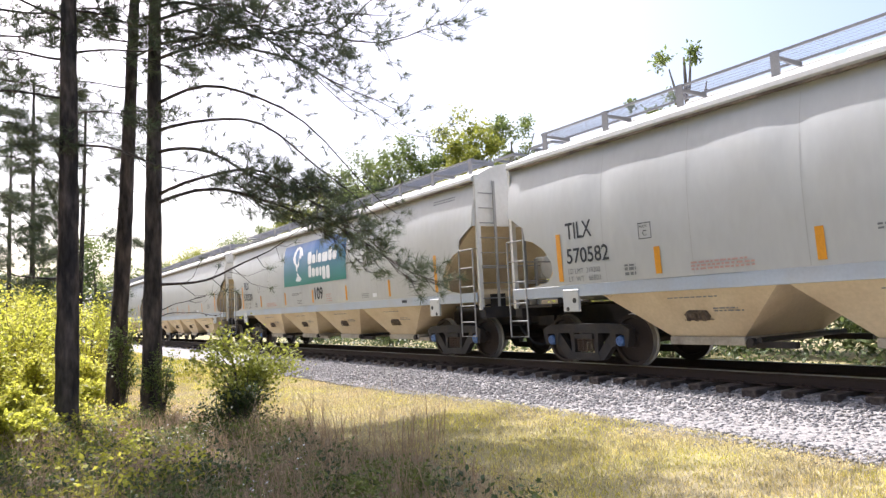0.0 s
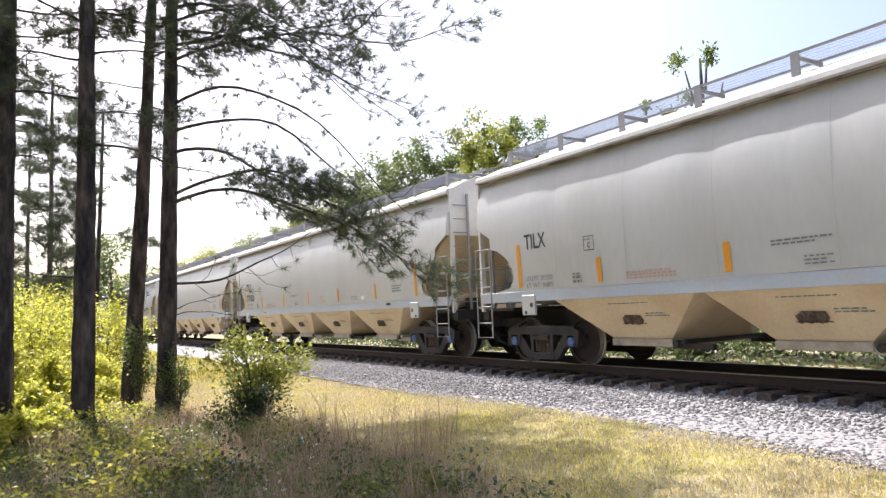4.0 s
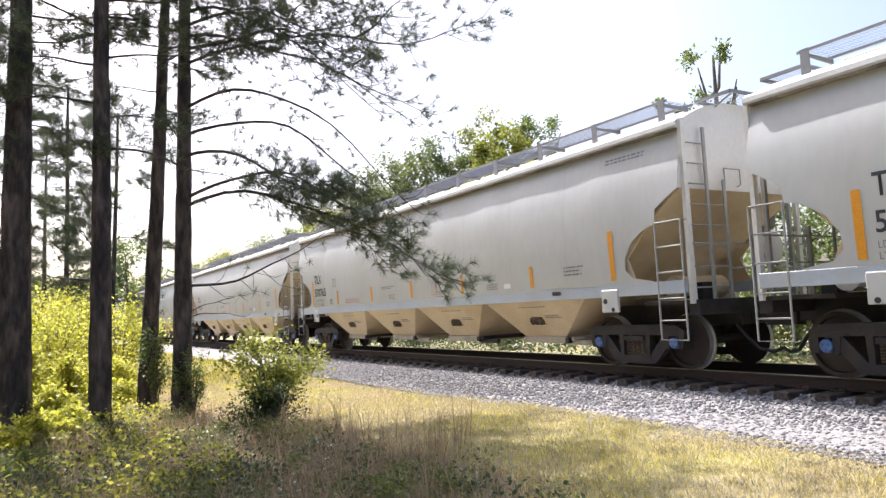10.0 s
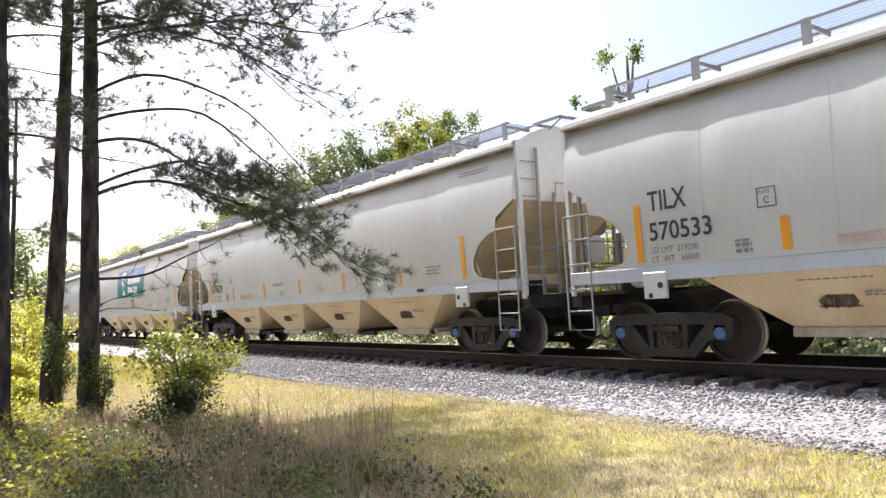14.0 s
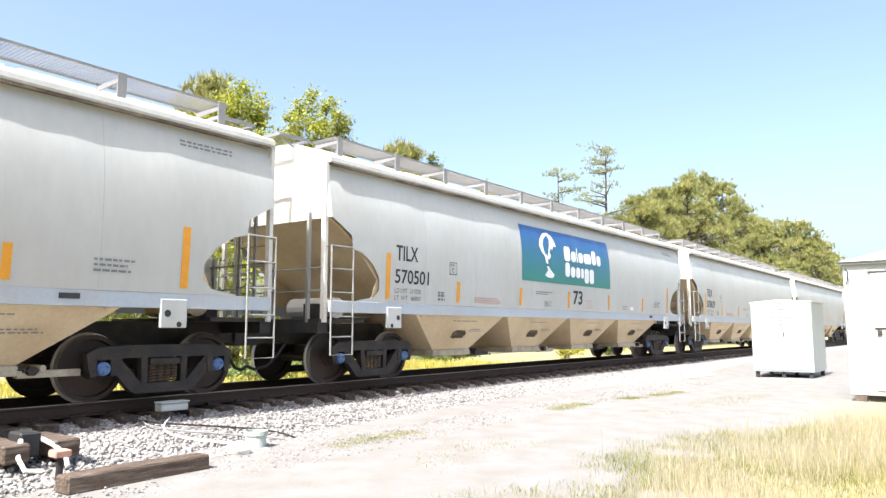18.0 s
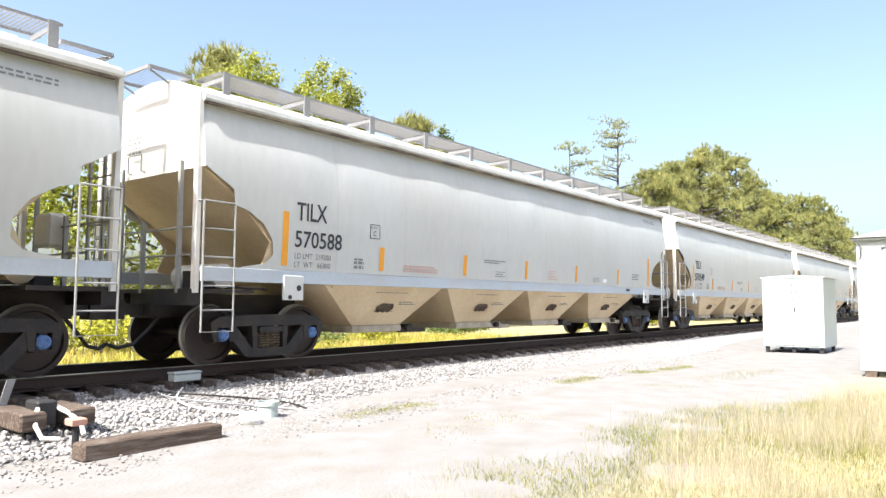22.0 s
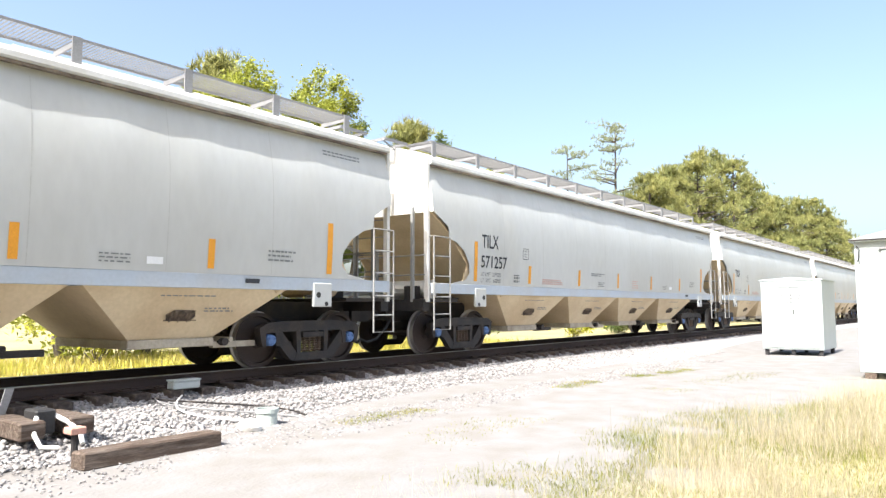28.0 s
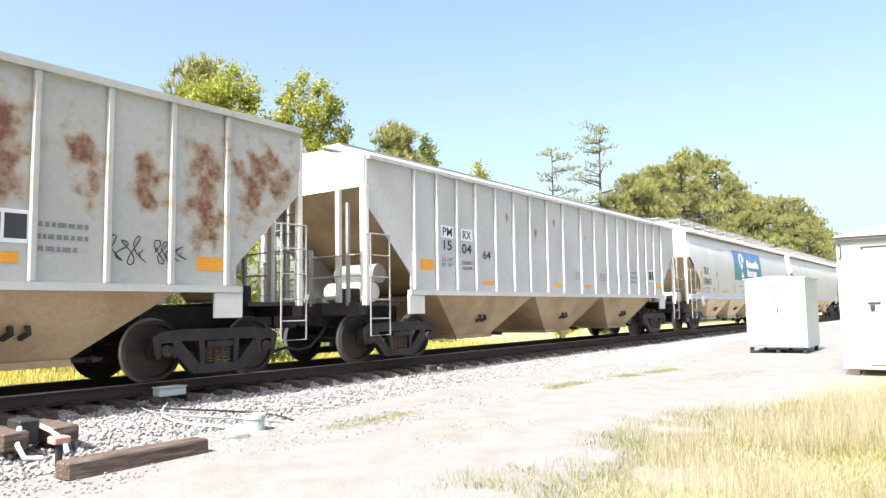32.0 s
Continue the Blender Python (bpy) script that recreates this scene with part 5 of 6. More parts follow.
# unseen trees behind the camera, added to dim skylight on the western car sides
for i, (x, y, tall) in enumerate(((-17, -17, 13), (-13, -18.5, 14), (-9, -17.5, 12), (-5.5, -19, 13), (-20, -20, 14), (-2, -21, 13))):
    leafy_tree(x, y, tall, 3.0, 190 + i, M_LEAF, "unseen leafy tree added in the south to block skylight", clumps=60, per=90, leaf=0.34, stem=0.12)
far_pine(at_angle(9, 14), 14, 15.5, 2.6, 80, "tall pine standing behind the railway", 0.45, 14)
far_pine(at_angle(-34.2, 15), 15, 11.6, 1.5, 84, "pine with pale spring candles behind the railway", 0.4, 12)
far_pine(at_angle(-49.5, 14), 14, 11.0, 1.2, 81, "small pine behind the railway", 0.3, 12)
far_pine(at_angle(-65.9, 14), 14, 16.6, 2.7, 82, "tall airy pine with layered branches", 0.5, 11, True, M_NEEDLE_BLUE)
far_pine(at_angle(-62.1, 14), 14, 13.0, 2.3, 83, "slender airy pine behind the railway", 0.5, 8, True, M_NEEDLE_BLUE)
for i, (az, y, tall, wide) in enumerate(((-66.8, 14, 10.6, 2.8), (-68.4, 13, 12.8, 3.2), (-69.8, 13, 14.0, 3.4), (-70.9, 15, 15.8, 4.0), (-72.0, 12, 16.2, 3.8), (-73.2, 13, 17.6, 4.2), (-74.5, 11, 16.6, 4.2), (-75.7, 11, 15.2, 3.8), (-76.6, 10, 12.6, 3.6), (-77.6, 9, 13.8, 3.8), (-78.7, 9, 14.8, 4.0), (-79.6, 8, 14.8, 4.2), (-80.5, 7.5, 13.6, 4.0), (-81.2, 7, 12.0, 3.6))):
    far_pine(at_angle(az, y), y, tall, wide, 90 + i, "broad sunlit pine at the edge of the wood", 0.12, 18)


def shrub(x, y, tall, wide, seed, material, label, count=2600, leaf=0.07):
    rng, r = np.random.default_rng(seed), random.Random(seed)
    s = new("shrub")
    tagged(s, label, "shrub", "shrubs")
    s.location = (x, y, height(x, y) - 0.05)
    bm = B()
    per, sprays = 34, max(10, count // 170)
    pts = []
    for k in range(sprays):
        a, l, top = r.uniform(0, 6.28), r.uniform(0.15, 1.05), tall * r.uniform(0.5, 1.1)
        mid = np.array((math.cos(a) * wide * l * 0.45, math.sin(a) * wide * l * 0.45, top * 0.6))
        end = np.array((math.cos(a) * wide * l, math.sin(a) * wide * l, top * (1.0 - 0.3 * l)))
        tube(bm, [(0, 0, 0), tuple(mid), tuple(end)], [0.014, 0.01, 0.004], 5)
        for j in range(5):
            f = r.uniform(0.15, 1.0)
            c = mid + (end - mid) * f if r.random() < 0.75 else mid * r.uniform(0.4, 1.0)
            pts.append(c + rng.normal(size=(per, 3)) * (wide * 0.13, wide * 0.13, tall * 0.075) * r.uniform(0.5, 1.3))
    part("stem", bm, M_BARK2, s)
    pts = np.concatenate(pts)
    pts[:, 2] = np.maximum(pts[:, 2], 0.05)
    link("foliage", leaves("foliage", pts, leaf, rng), material, s)
    return s


shrub(-11.4, -7.0, 1.75, 1.0, 201, M_LEAF_LIGHT, "green leafy bush in front of the railway", 4000, 0.08)
shrub(-10.9, -7.2, 0.8, 0.7, 202, M_LEAF_DARK, "low green bush in the grass", 3000, 0.05)
shrub(-14.3, -8.35, 1.7, 0.35, 203, M_LEAF, "ivy and saplings climbing round the pine's foot", 2200, 0.055)
shrub(-13.35, -7.85, 1.3, 0.35, 204, M_LEAF, "ivy and saplings climbing round the pine's foot", 2000, 0.05)
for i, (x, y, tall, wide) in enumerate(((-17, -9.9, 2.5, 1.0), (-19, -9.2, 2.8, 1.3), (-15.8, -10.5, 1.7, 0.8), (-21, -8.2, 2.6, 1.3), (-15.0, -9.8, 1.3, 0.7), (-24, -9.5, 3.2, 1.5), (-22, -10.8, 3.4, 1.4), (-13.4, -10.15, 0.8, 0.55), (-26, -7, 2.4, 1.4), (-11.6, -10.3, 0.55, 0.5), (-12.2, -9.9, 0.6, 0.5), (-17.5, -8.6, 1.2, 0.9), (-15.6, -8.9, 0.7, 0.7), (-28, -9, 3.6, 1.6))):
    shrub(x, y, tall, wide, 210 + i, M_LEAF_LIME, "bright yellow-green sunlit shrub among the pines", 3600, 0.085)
for i, x in enumerate((-40, -34, -29, -24, -18, -13, -8, -3, 1, 5, 9, 13, 18, 24, 30, 38, 46)):
    shrub(x, 6.5 + 1.5 * math.sin(i * 2.1), 1.3 + 0.4 * math.sin(i * 3.3), 1.6, 240 + i, (M_LEAF_LIME, M_LEAF)[i % 2] if x > 0 else M_LEAF_DARK, "shrub on the far side of the track", 2400, 0.13)


# ---- line-side equipment ----
def cabinet():
    x0, x1, y0, y1, z0, z1 = 23.3, 25.3, -6.45, -4.76, -0.30, 1.80
    c = new("signal_cabinet")
    tagged(c, "white steel signal cabinet on short legs beside the track", "cabinet")
    part("body", soft(box(B(), x0, x1, y0, y1, z0, z1), 0.02), M_CABINET, c)
    bm = B()
    prism(bm, ((y0 - 0.04, z1), ((y0 + y1) / 2, z1 + 0.07), (y1 + 0.04, z1), (y1 + 0.04, z1 - 0.03), (y0 - 0.04, z1 - 0.03)), x0 - 0.02, x1 + 0.02, "x")
    part("lid", bm, M_CABINET, c)
    for a, b in ((y0 + 0.06, (y0 + y1) / 2 - 0.01), ((y0 + y1) / 2 + 0.01, y1 - 0.06)):
        part("door", soft(box(B(), x0 - 0.025, x0 - 0.002, a, b, z0 + 0.06, z1 - 0.1), 0.008), M_CABINET, c)
    part("door_seam", box(B(), x0 - 0.0265, x0 - 0.001, (y0 + y1) / 2 - 0.008, (y0 + y1) / 2 + 0.008, z0 + 0.06, z1 - 0.1), M_LADDER, c)
    part("door_handle", tube(B(), [(x0 - 0.05, -5.67, 0.75), (x0 - 0.05, -5.67, 0.9)], 0.014, 6), M_STEEL, c)
    part("louvre", box(B(), x0 - 0.035, x0 - 0.026, -6.0, -5.25, 1.55, 1.58), M_FADE, c)
    for k, (w, z) in enumerate(((0.62, 1.30), (0.5, 1.19), (0.42, 1.09))):
        me = bars(((w, 0.055, 0),), 30 + k)
        for v in me.vertices:
            v.co = (x0 - 0.029, -5.33 - (0.62 - w) / 2 - v.co.x, z + v.co.z)
        tagged(link("sign_bar", me, M_FADE, c), kind="stuff")
    for x in (x0 + 0.12, x1 - 0.12):
        for y in (y0 + 0.1, (y0 + y1) / 2, y1 - 0.1):
            part("leg", box(B(), x - 0.05, x + 0.05, y - 0.05, y + 0.05, -0.5, z0), M_BLACK, c)


def bungalow():
    x0, x1, y0, y1, z0, z1 = 16.5, 19.5, -10.25, -8.27, -0.34, 2.33
    c = new("equipment_shed")
    tagged(c, "white metal equipment shed with a low gable roof", "shed")
    part("wall", soft(box(B(), x0, x1, y0, y1, z0, z1 - 0.03), 0.015), M_CABINET, c)
    bm = B()
    prism(bm, ((y0 - 0.08, z1 - 0.05), (y0 - 0.08, z1), ((y0 + y1) / 2 - 0.2, z1 + 0.2), ((y0 + y1) / 2 + 0.2, z1 + 0.2), (y1 + 0.08, z1), (y1 + 0.08, z1 - 0.05)), x0 - 0.1, x1 + 0.1, "x")
    part("roof", bm, M_CABINET, c)
    part("door", soft(box(B(), x0 - 0.03, x0 - 0.002, -9.7, -8.75, z0 + 0.1, 2.1), 0.01), M_CABINET, c)
    for y in (-9.715, -8.735):
        part("door_seam", box(B(), x0 - 0.012, x0 - 0.001, y - 0.01, y + 0.01, z0 + 0.1, 2.1), M_LADDER, c)
    part("roof_edge", box(B(), x0 - 0.115, x0 - 0.102, y0 - 0.08, y1 + 0.08, z1 - 0.03, z1), M_STEEL, c, "dark roof edge trim")
    part("drip_strip", box(B(), x0 - 0.06, x0 - 0.031, -9.75, -8.7, 2.12, 2.16), M_GRATE, c)
    part("padlock", soft(box(B(), x0 - 0.08, x0 - 0.031, -8.9, -8.82, 0.85, 0.95), 0.01), M_STEEL, c)
    part("hasp", box(B(), x0 - 0.05, x0 - 0.031, -9.0, -8.78, 0.97, 1.0), M_STEEL, c)
    bm = B()
    tube(bm, [(x0 - 0.03, -8.32, 2.2), (x0 - 0.12, -8.38, 2.12), (x0 - 0.1, -8.36, 1.95), (x0 - 0.03, -8.33, 1.88)], 0.012, 5)
    part("cable", bm, M_BLACK, c)
    for y in (-10.1, -9.25, -8.45):
        part("foot", box(B(), x0 + 0.02, x0 + 0.3, y - 0.1, y + 0.1, -0.52, z0), M_OLDWOOD, c)
    for k in range(6):
        part("louvre_slat", box(B(), x0 - 0.05, x0 - 0.031, -9.5, -9.1, 0.1 + 0.06 * k, 0.13 + 0.06 * k), M_CABINET, c)


def timber(name, x0, x1, y0, y1, z0, z1, label, turn=0.0):
    bm = B()
    a, b, c = (x1 - x0) / 2, (y1 - y0) / 2, (z1 - z0) / 2
    soft(box(bm, -a, a, -b, b, -c, c), 0.02)
    bmesh.ops.subdivide_edges(bm, edges=list(bm.edges), cuts=2, use_grid_fill=True)
    for v in bm.verts:
        v.co += Vector((0, 1, 1)) * 0.008 * noise.noise(v.co * 6 + Vector((x0, y0, 0)))
    t = part(name, bm, M_OLDWOOD)
    t.location, t.rotation_euler = ((x0 + x1) / 2, (y0 + y1) / 2, (z0 + z1) / 2), (0, 0, turn)
    return tagged(t, label, "timber", "timbers by the switch")


cabinet()
bungalow()
timber("loose_tie", 3.15, 4.62, -3.95, -3.7, -0.5, -0.33, "weathered brown wooden tie lying on the ground", 0.0)
timber("tie_stub", 3.08, 3.34, -2.75, -1.95, -0.36, -0.17, "long wooden switch tie jutting out of the ballast")
timber("tie_stub", 3.58, 3.84, -2.75, -1.95, -0.36, -0.17, "long wooden switch tie jutting out of the ballast")
lock = new("switch_lock")
tagged(lock, "black switch mechanism box with white conduits between two ties", "switch machine")
part("box", soft(box(B(), 3.29, 3.5, -2.6, -2.3, -0.34, -0.08), 0.02), M_BLACK, lock)
part("lever", prism(B(), ((3.18, -0.17), (3.26, -0.17), (3.34, 0.1), (3.25, 0.1)), -1.92, -1.90), M_GRATE, lock)
part("conduit", tube(B(), [(3.3, -2.6, -0.15), (3.22, -2.75, -0.3), (3.25, -2.85, -0.42), (3.4, -2.9, -0.44)], 0.025, 8), M_HOSE, lock)
part("conduit", tube(B(), [(3.5, -2.55, -0.15), (3.58, -2.7, -0.22), (3.64, -2.85, -0.32), (3.62, -2.95, -0.42)], 0.025, 8), M_HOSE, lock)
stake = new("short_post")
tagged(stake, "short rusty post with a pale red cap beside the tie", "post")
part("shaft", tube(B(), [(3.42, -3.2, -0.5), (3.42, -3.2, -0.27)], 0.035, 8), M_STEEL, stake)
part("cap", soft(box(B(), 3.34, 3.5, -3.28, -3.12, -0.27, -0.2), 0.01), paint("faded_red_cap", (0.5, 0.28, 0.22), 0.7), stake)
jb = new("junction_box")
tagged(jb, "small white junction box on a tie end", "junction box")
part("body", soft(box(B(), 5.65, 6.08, -1.3, -1.12, -0.17, -0.06), 0.015), M_CABINET, jb)
part("lid", soft(box(B(), 5.64, 6.09, -1.31, -1.11, -0.06, -0.035), 0.008), M_CABINET, jb)
pipe = new("drain_pipe")
tagged(pipe, "grey-green plastic pipe stub standing in the ballast", "pipe")
part("shell", lathe(B(), [(0.13, -0.55), (0.13, -0.32), (0.145, -0.32), (0.145, -0.27), (0.125, -0.27), (0.12, -0.5)], 20, "z"), paint("grey_green_plastic", (0.42, 0.47, 0.45), 0.5), pipe)
pipe.location = (5.75, -3.25, 0.0)
cable = new("white_cable")
tagged(cable, "loose white and grey cables lying over the ballast", "cable")
r = random.Random(9)
for k, m in ((0, M_HOSE), (1, M_GRATE), (2, M_STEEL)):
    pts = [(5.75 - 0.5 * math.sin(0.4 * i + k) + 0.02 * i * k, -1.35 - 0.22 * i, ballast_z(-1.35 - 0.22 * i) + 0.05) for i in range(9)]
    part("strand", tube(B(), pts, 0.014, 5), m, cable)
rock = new("pale_rock")
tagged(rock, "pale broken lump of concrete by the pipe", "rock")
bm = B()
bmesh.ops.create_icosphere(bm, subdivisions=2, radius=0.14)
for v in bm.verts:
    v.co *= 1 + 0.35 * noise.noise(v.co * 9)
    v.co.z *= 0.7
part("lump", bm, M_HOSE, rock)
rock.location = (5.35, -3.45, -0.42)


# ---- grass, weeds and ballast stones ----
def scatter(n, x0, x1, y0, y1, rng, keep=None):
    x, y = rng.uniform(x0, x1, n), rng.uniform(y0, y1, n)
    if keep is not None:
        k = keep(x, y)
        x, y = x[k], y[k]
    return np.stack([x, y, on_ground(x, y)], 1)


rng = np.random.default_rng(21)


def patchy(x, y, f, cut):
    return np.array([noise.noise((a * f, b * f, 3.3)) for a, b in zip(x, y)]) > cut


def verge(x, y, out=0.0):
    """The rough ground under the pines, their shade partly put into its darker cover, with a wavering edge against the
    lawn.
    """
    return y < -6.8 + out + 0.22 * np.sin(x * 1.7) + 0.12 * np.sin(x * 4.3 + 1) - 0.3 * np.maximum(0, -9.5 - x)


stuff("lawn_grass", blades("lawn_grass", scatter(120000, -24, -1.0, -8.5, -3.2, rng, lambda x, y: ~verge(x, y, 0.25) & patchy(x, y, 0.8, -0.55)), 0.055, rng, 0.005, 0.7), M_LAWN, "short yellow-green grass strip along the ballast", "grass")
stuff("west_grass", blades("west_grass", scatter(26000, -70, -20, -11, -3.3, rng), 0.16, rng, 0.014, 0.5), M_GRASS, "sunlit dry grass beyond the pines", "grass")
stuff("lawn_straw", blades("lawn_straw", scatter(52000, -22, -1.0, -8.0, -3.2, rng, lambda x, y: ~verge(x, y, -0.4) & patchy(x, y, 0.9, -0.3)), 0.08, rng, 0.004, 0.9), M_STRAW_PALE, "pale straw lying in the short grass", "grass")
stuff("far_side_grass", blades("far_side_grass", scatter(13000, 0, 24, 3.4, 10, rng), 0.3, rng, 0.012, 0.4), M_GRASS, "bright grass on the far side of the track", "grass")
stuff("far_side_weeds", leaves("far_side_weeds", scatter(13000, -45, 0, 3.6, 9, rng) + np.stack([np.zeros(13000), np.zeros(13000), rng.uniform(0, 0.7, 13000)], 1), 0.14, rng, 0.6), M_LEAF_DARK, "dark green leafy weeds on the far side of the track", "weeds")
def plants(n, x0, x1, y0, y1, keep, tall, per, wide):
    c = scatter(n, x0, x1, y0, y1, rng, keep)
    h = tall * rng.uniform(0.5, 1.3, len(c))
    q = np.repeat(c, per, 0)
    hh = np.repeat(h, per)
    t = rng.uniform(0.1, 1, len(q)) ** 0.7
    q[:, :2] += rng.normal(size=(len(q), 2)) * wide * (0.4 + 0.6 * t[:, None])
    q[:, 2] += t * hh
    return q


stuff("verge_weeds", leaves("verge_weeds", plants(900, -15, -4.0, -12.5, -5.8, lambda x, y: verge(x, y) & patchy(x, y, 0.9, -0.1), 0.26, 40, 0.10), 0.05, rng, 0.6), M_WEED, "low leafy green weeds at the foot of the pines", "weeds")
# sunny spots under the pines, put in as weeds of a brighter leaf colour
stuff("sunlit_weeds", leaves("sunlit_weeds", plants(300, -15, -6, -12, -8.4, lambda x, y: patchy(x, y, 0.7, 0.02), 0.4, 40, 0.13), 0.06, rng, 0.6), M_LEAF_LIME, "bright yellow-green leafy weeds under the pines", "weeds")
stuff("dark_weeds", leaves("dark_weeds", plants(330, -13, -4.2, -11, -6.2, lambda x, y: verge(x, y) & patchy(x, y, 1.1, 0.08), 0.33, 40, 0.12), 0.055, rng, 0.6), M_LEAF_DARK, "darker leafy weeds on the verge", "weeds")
stuff("pine_litter", blades("pine_litter", scatter(60000, -16, -3.6, -12.5, -5.6, rng, lambda x, y: verge(x, y, 0.5) & patchy(x, y, 0.7, -0.5)), 0.05, rng, 0.004, 1.9), M_LITTER, "brown fallen needles and dead stems on the ground", "litter")
stuff("small_flowers", leaves("small_flowers", plants(26, -11, -6, -9.5, -7.4, lambda x, y: verge(x, y), 0.42, 6, 0.05), 0.025, rng, 0.9), M_LOGOWHITE, "tiny white wild flowers in the weeds", "flowers")
sx = rng.uniform(5.3, 17, 15000)
sy = -4.08 - 0.062 * (sx - 6) + 0.13 * np.sin(sx * 1.1) + rng.normal(size=15000) * 0.13 - (rng.random(15000) < 0.22) * rng.uniform(1.2, 1.9, 15000)
keep = patchy(sx, sy * 0.4, 0.55, -0.08) & (rng.random(15000) < 0.75)
sx, sy = sx[keep], sy[keep]
stuff("road_grass", blades("road_grass", np.stack([sx, sy, on_ground(sx, sy)], 1), 0.04, rng, 0.003, 0.9), M_MEADOW, "thin yellow-green grass strip along the service road", "grass")


def meadow(x, y, edge):
    ragged = np.array([noise.noise((a * 0.7, b * 0.7, 1.7)) + 0.5 * noise.noise((a * 2.6, b * 2.6, 5.1)) for a, b in zip(x, y)])
    return (y < edge + 0.02 * x - 0.34 * np.maximum(x - 9, 0) + 0.7 * ragged + rng.normal(size=len(x)) * 0.22) & (np.hypot(x, y + 10.5) > 2.4) & ((x < 16.2) | (x > 19.8) | (y < -10.5) | (y > -8.1))


stuff("tall_dry_grass", blades("tall_dry_grass", scatter(54000, 2.6, 20, -12.5, -6.6, rng, lambda x, y: meadow(x, y, -8.2) & patchy(x, y, 0.8, -0.25)), 0.46, rng, 0.0015, 0.5), M_STRAW_PALE, "tall pale dry grass beside the service road", "grass")
stuff("green_undergrass", blades("green_undergrass", scatter(210000, 1.5, 21, -12.5, -6.2, rng, lambda x, y: meadow(x, y, -7.5) & patchy(x, y, 0.9, -0.35)), 0.075, rng, 0.0021, 0.9), M_MEADOW, "yellow-green grass under the dry stalks", "grass")
stuff("dry_stalks", blades("dry_stalks", scatter(13000, -14, -4.4, -11, -5.1, rng, lambda x, y: verge(x, y, 0.2) & patchy(x, y, 1.2, -0.05)), 0.42, rng, 0.0032, 0.75), M_STRAW, "dry brown grass stalks standing in the weeds", "grass")
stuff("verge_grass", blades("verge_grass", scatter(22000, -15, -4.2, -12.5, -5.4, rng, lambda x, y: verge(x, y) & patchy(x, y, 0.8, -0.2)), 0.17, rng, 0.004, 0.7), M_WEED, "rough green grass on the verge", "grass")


for k, (cx, cy, tall, count) in enumerate(((-8.8, -6.85, 1.0, 26), (-8.6, -6.65, 0.75, 22), (-8.0, -5.85, 0.85, 24), (-7.7, -6.05, 0.6, 30), (-8.5, -6.1, 0.7, 14), (-12, -4.6, 0.7, 12), (-7.0, -6.4, 0.6, 22), (-9.8, -7.4, 0.8, 24), (-7.4, -7.2, 0.6, 24), (-6.4, -7.6, 0.55, 26), (-8.9, -8.2, 0.6, 26), (-5.6, -6.9, 0.5, 18))):
    p = np.stack([cx + rng.normal(size=count) * 0.2, cy + rng.normal(size=count) * 0.2, np.full(count, height(cx, cy) - 0.01)], 1)
    tuft = link("grass_tuft", blades("grass_tuft", p, tall * rng.uniform(0.45, 1.15, count), rng, 0.0048, 0.4), M_STRAW)
    tagged(tuft, "tall clump of dry brown grass stalks", "grass", "dry grass clumps")
# thick growth behind the track that shows between the cars
for i, (x, y, tall, wide) in enumerate(((-12, 8, 5.2, 2.2), (-8, 7.5, 5.8, 2.2), (-4, 8, 5.6, 2.2), (0, 8.5, 5.0, 2.0), (3, 9, 3.2, 1.6), (8.7, 9, 6.4, 1.5), (11.4, 9.3, 6.0, 1.9), (14.5, 9, 5.0, 1.9), (-17, 8, 5.5, 2.4))):
    leafy_tree(x, y, tall, wide, 300 + i, M_LEAF_LIGHT if i > 2 else M_LEAF, "thick leafy bush behind the track", clumps=60, per=120, leaf=0.17, stem=0.08)


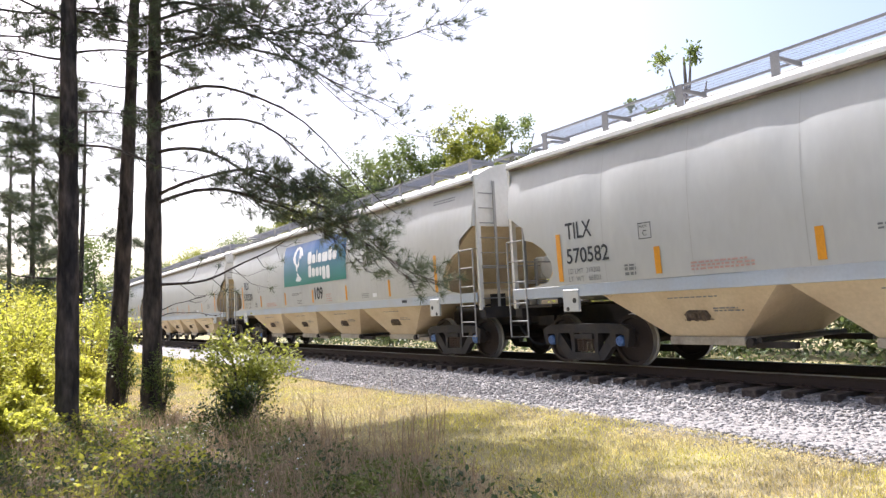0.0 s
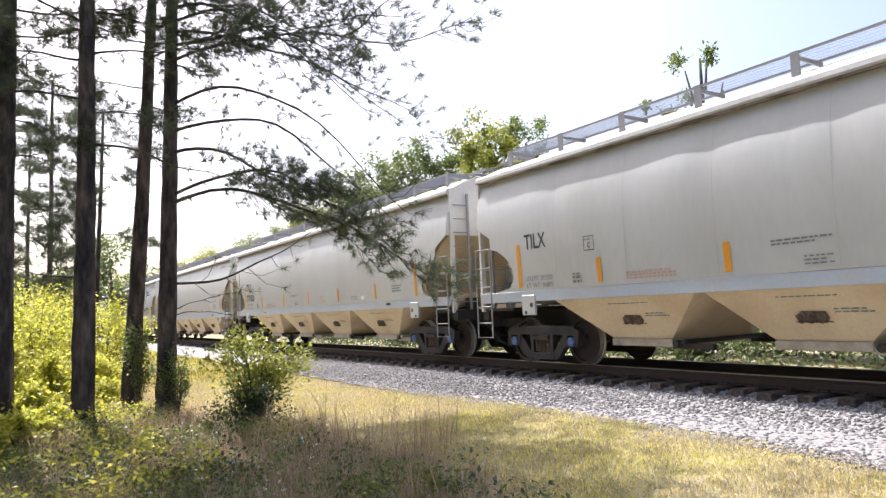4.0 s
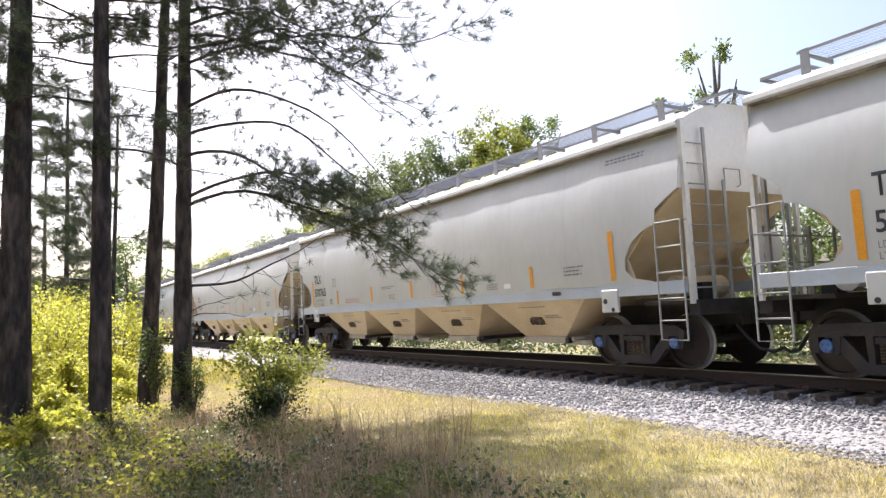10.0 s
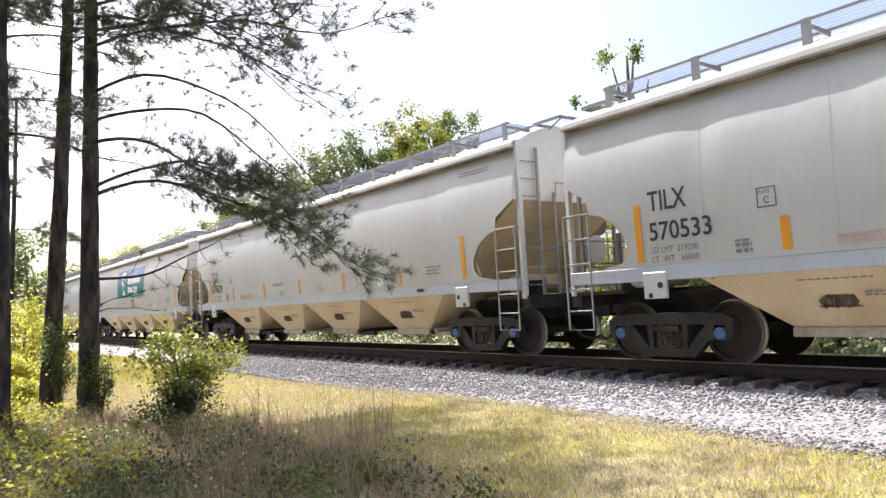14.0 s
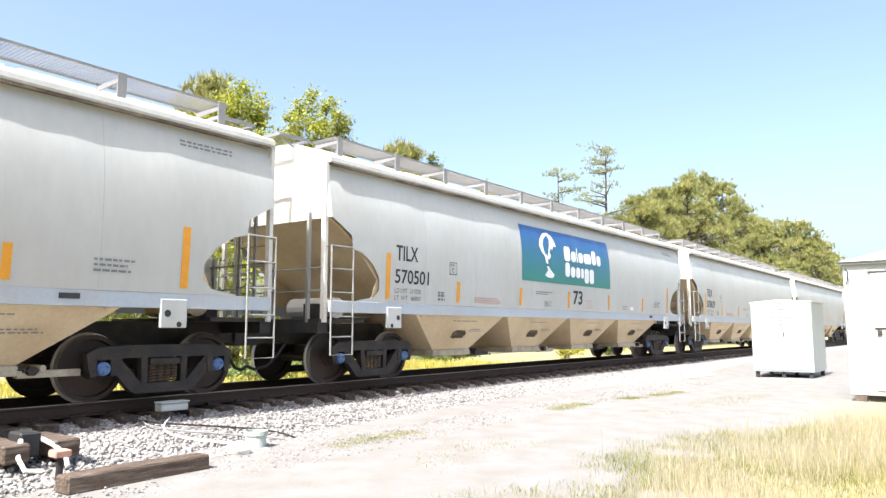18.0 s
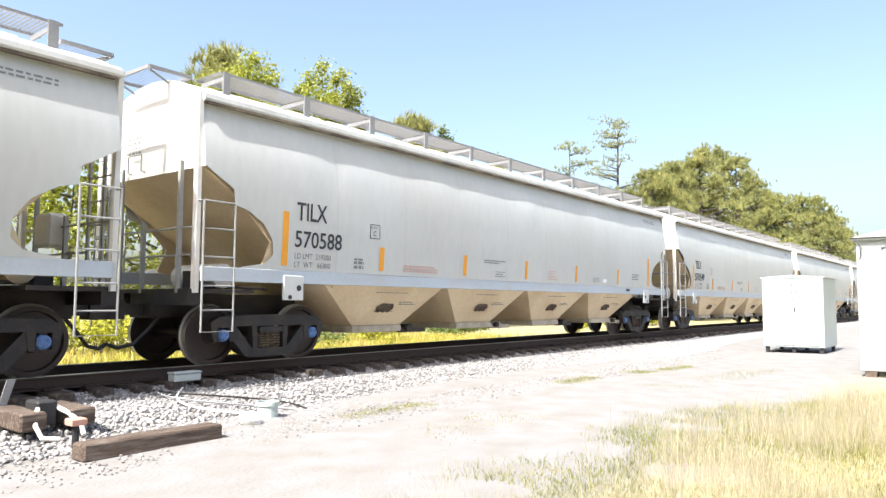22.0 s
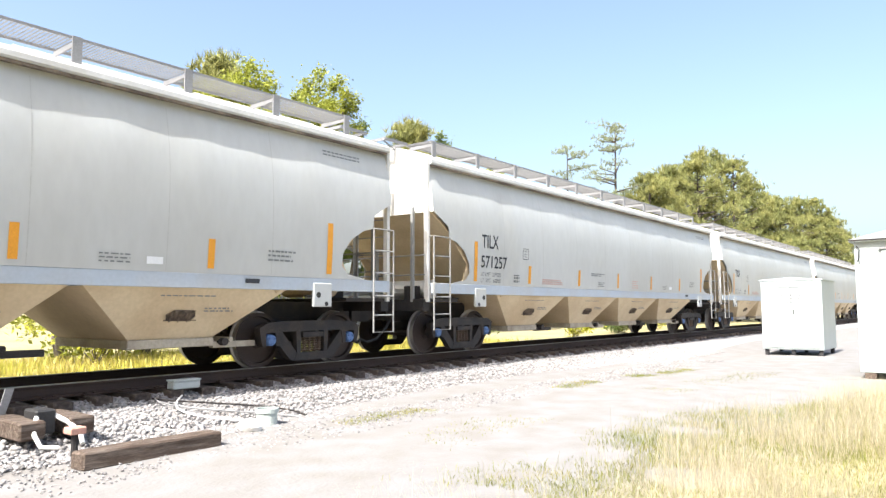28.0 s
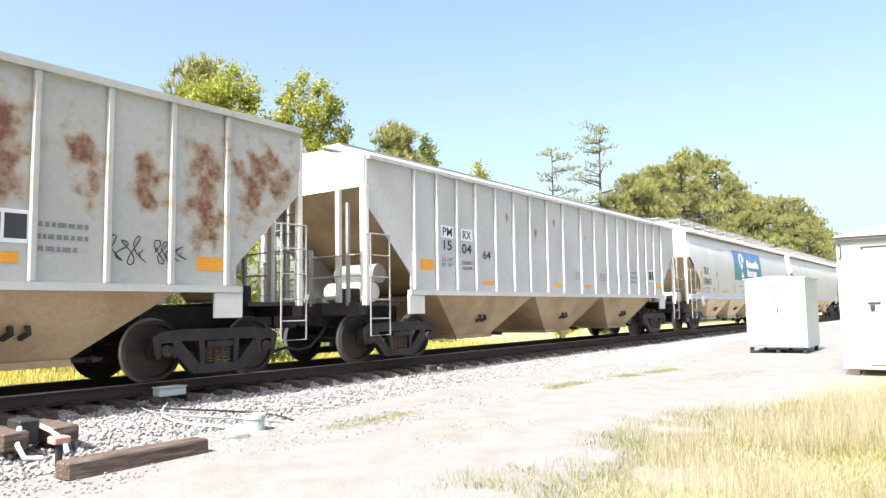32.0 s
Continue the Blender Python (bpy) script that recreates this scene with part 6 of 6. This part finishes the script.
def stones():
    """One stone shape list, thrown over both shoulders of the bed; the nearest are pieces of the bed."""
    r = random.Random(4)
    shapes = []
    for k in range(5):
        bm = B()
        bmesh.ops.create_icosphere(bm, subdivisions=1, radius=1)
        for v in bm.verts:
            v.co *= 0.62 + 0.7 * r.random()
            v.co.z *= 0.75
        bmesh.ops.dissolve_limit(bm, angle_limit=0.35, verts=list(bm.verts), edges=list(bm.edges))
        bmesh.ops.triangulate(bm, faces=list(bm.faces))
        bm.verts.index_update()
        shapes.append((np.array([tuple(v.co) for v in bm.verts]), np.array([[v.index for v in f.verts] for f in bm.faces])))
        bm.free()
    vs, fs, base = [], [], 0
    g = np.random.default_rng(8)
    n = 50000
    x, y = g.uniform(-26, 24, n), g.uniform(-3.45, -1.0, n)
    n2 = 11000
    x, y = np.concatenate([x, g.uniform(-16, 20, n2)]), np.concatenate([y, -3.3 - 1.3 * g.random(n2) ** 1.8])
    for a, b in zip(x, y):
        if b < -3.9 and a < -1:
            continue
        sv, sf = shapes[g.integers(5)]
        s = g.uniform(0.014, 0.031) * (1 if b > -3.5 else 0.55)
        c, d = math.cos(a * 37), math.sin(a * 37)
        q = sv * s
        z = max(ballast_z(b), -0.485)
        q = np.stack([q[:, 0] * c - q[:, 1] * d + a, q[:, 0] * d + q[:, 1] * c + b, q[:, 2] + (z if b > -3.6 else height(a, b)) + s * 0.3], 1)
        vs.append(q)
        fs.append(sf + base)
        base += len(q)
    bed = bpy.data.objects["ballast_bed"]
    pieces = []
    for sv, sf in shapes:
        pm_ = mesh_from("stone", sv, sf)
        pm_.materials.append(M_STONE)
        pieces.append(pm_)
    for k in range(300):
        b = g.uniform(-3.3, -2.1)
        ob = new("stone", pieces[k % 5])
        ob.parent = bed
        q = g.uniform(0.026, 0.04)
        ob.location, ob.rotation_euler, ob.scale = (g.uniform(1.6, 7.2), b, ballast_z(b) + q * 0.6), (g.uniform(0, 6), g.uniform(0, 6), g.uniform(0, 6)), (q, q, q)
    me = mesh_from("ballast_stones", np.concatenate(vs), np.concatenate(fs))
    stuff("ballast_stones", me, M_STONE, "loose crushed granite stones on the track shoulder", "ballast")


stones()


# ---- movement ----
def motions():
    times = ((0.0, -2.33), (6.0, 81.42), (10.0, 136.87), (11.5, 157.72), (13.0, 178.42), (15.5, 213.34), (16.2, 222.78), (17.0, 233.9), (19.0, 261.35), (20.5, 281.92), (23.0, 316.22), (28.0, 384.54), (32.0, 439.8))
    ts, ss = [t for t, _ in times], [s for _, s in times]
    for car, offset in train:
        walk(car, [(t, pose(s + offset, 0, 0)) for t, s in times])
        spin = [0.0] + [k / 30 for k in range(1, 960) if -16 < np.interp(k / 30, ts, ss) + offset < 18] + [32.0]
        turns = []
        for t in spin:
            turns.append((t, math.degrees(float(np.interp(t, ts, ss)) / 0.457) % 360))
        for wheel in [o for o in car.children_recursive if o.name.startswith("wheel")]:
            p = wheel.location.copy()
            rows = [(t, pose(p.x, p.y, p.z, 0, a, 0)) for t, a in turns]
            walk(wheel, rows)


motions()
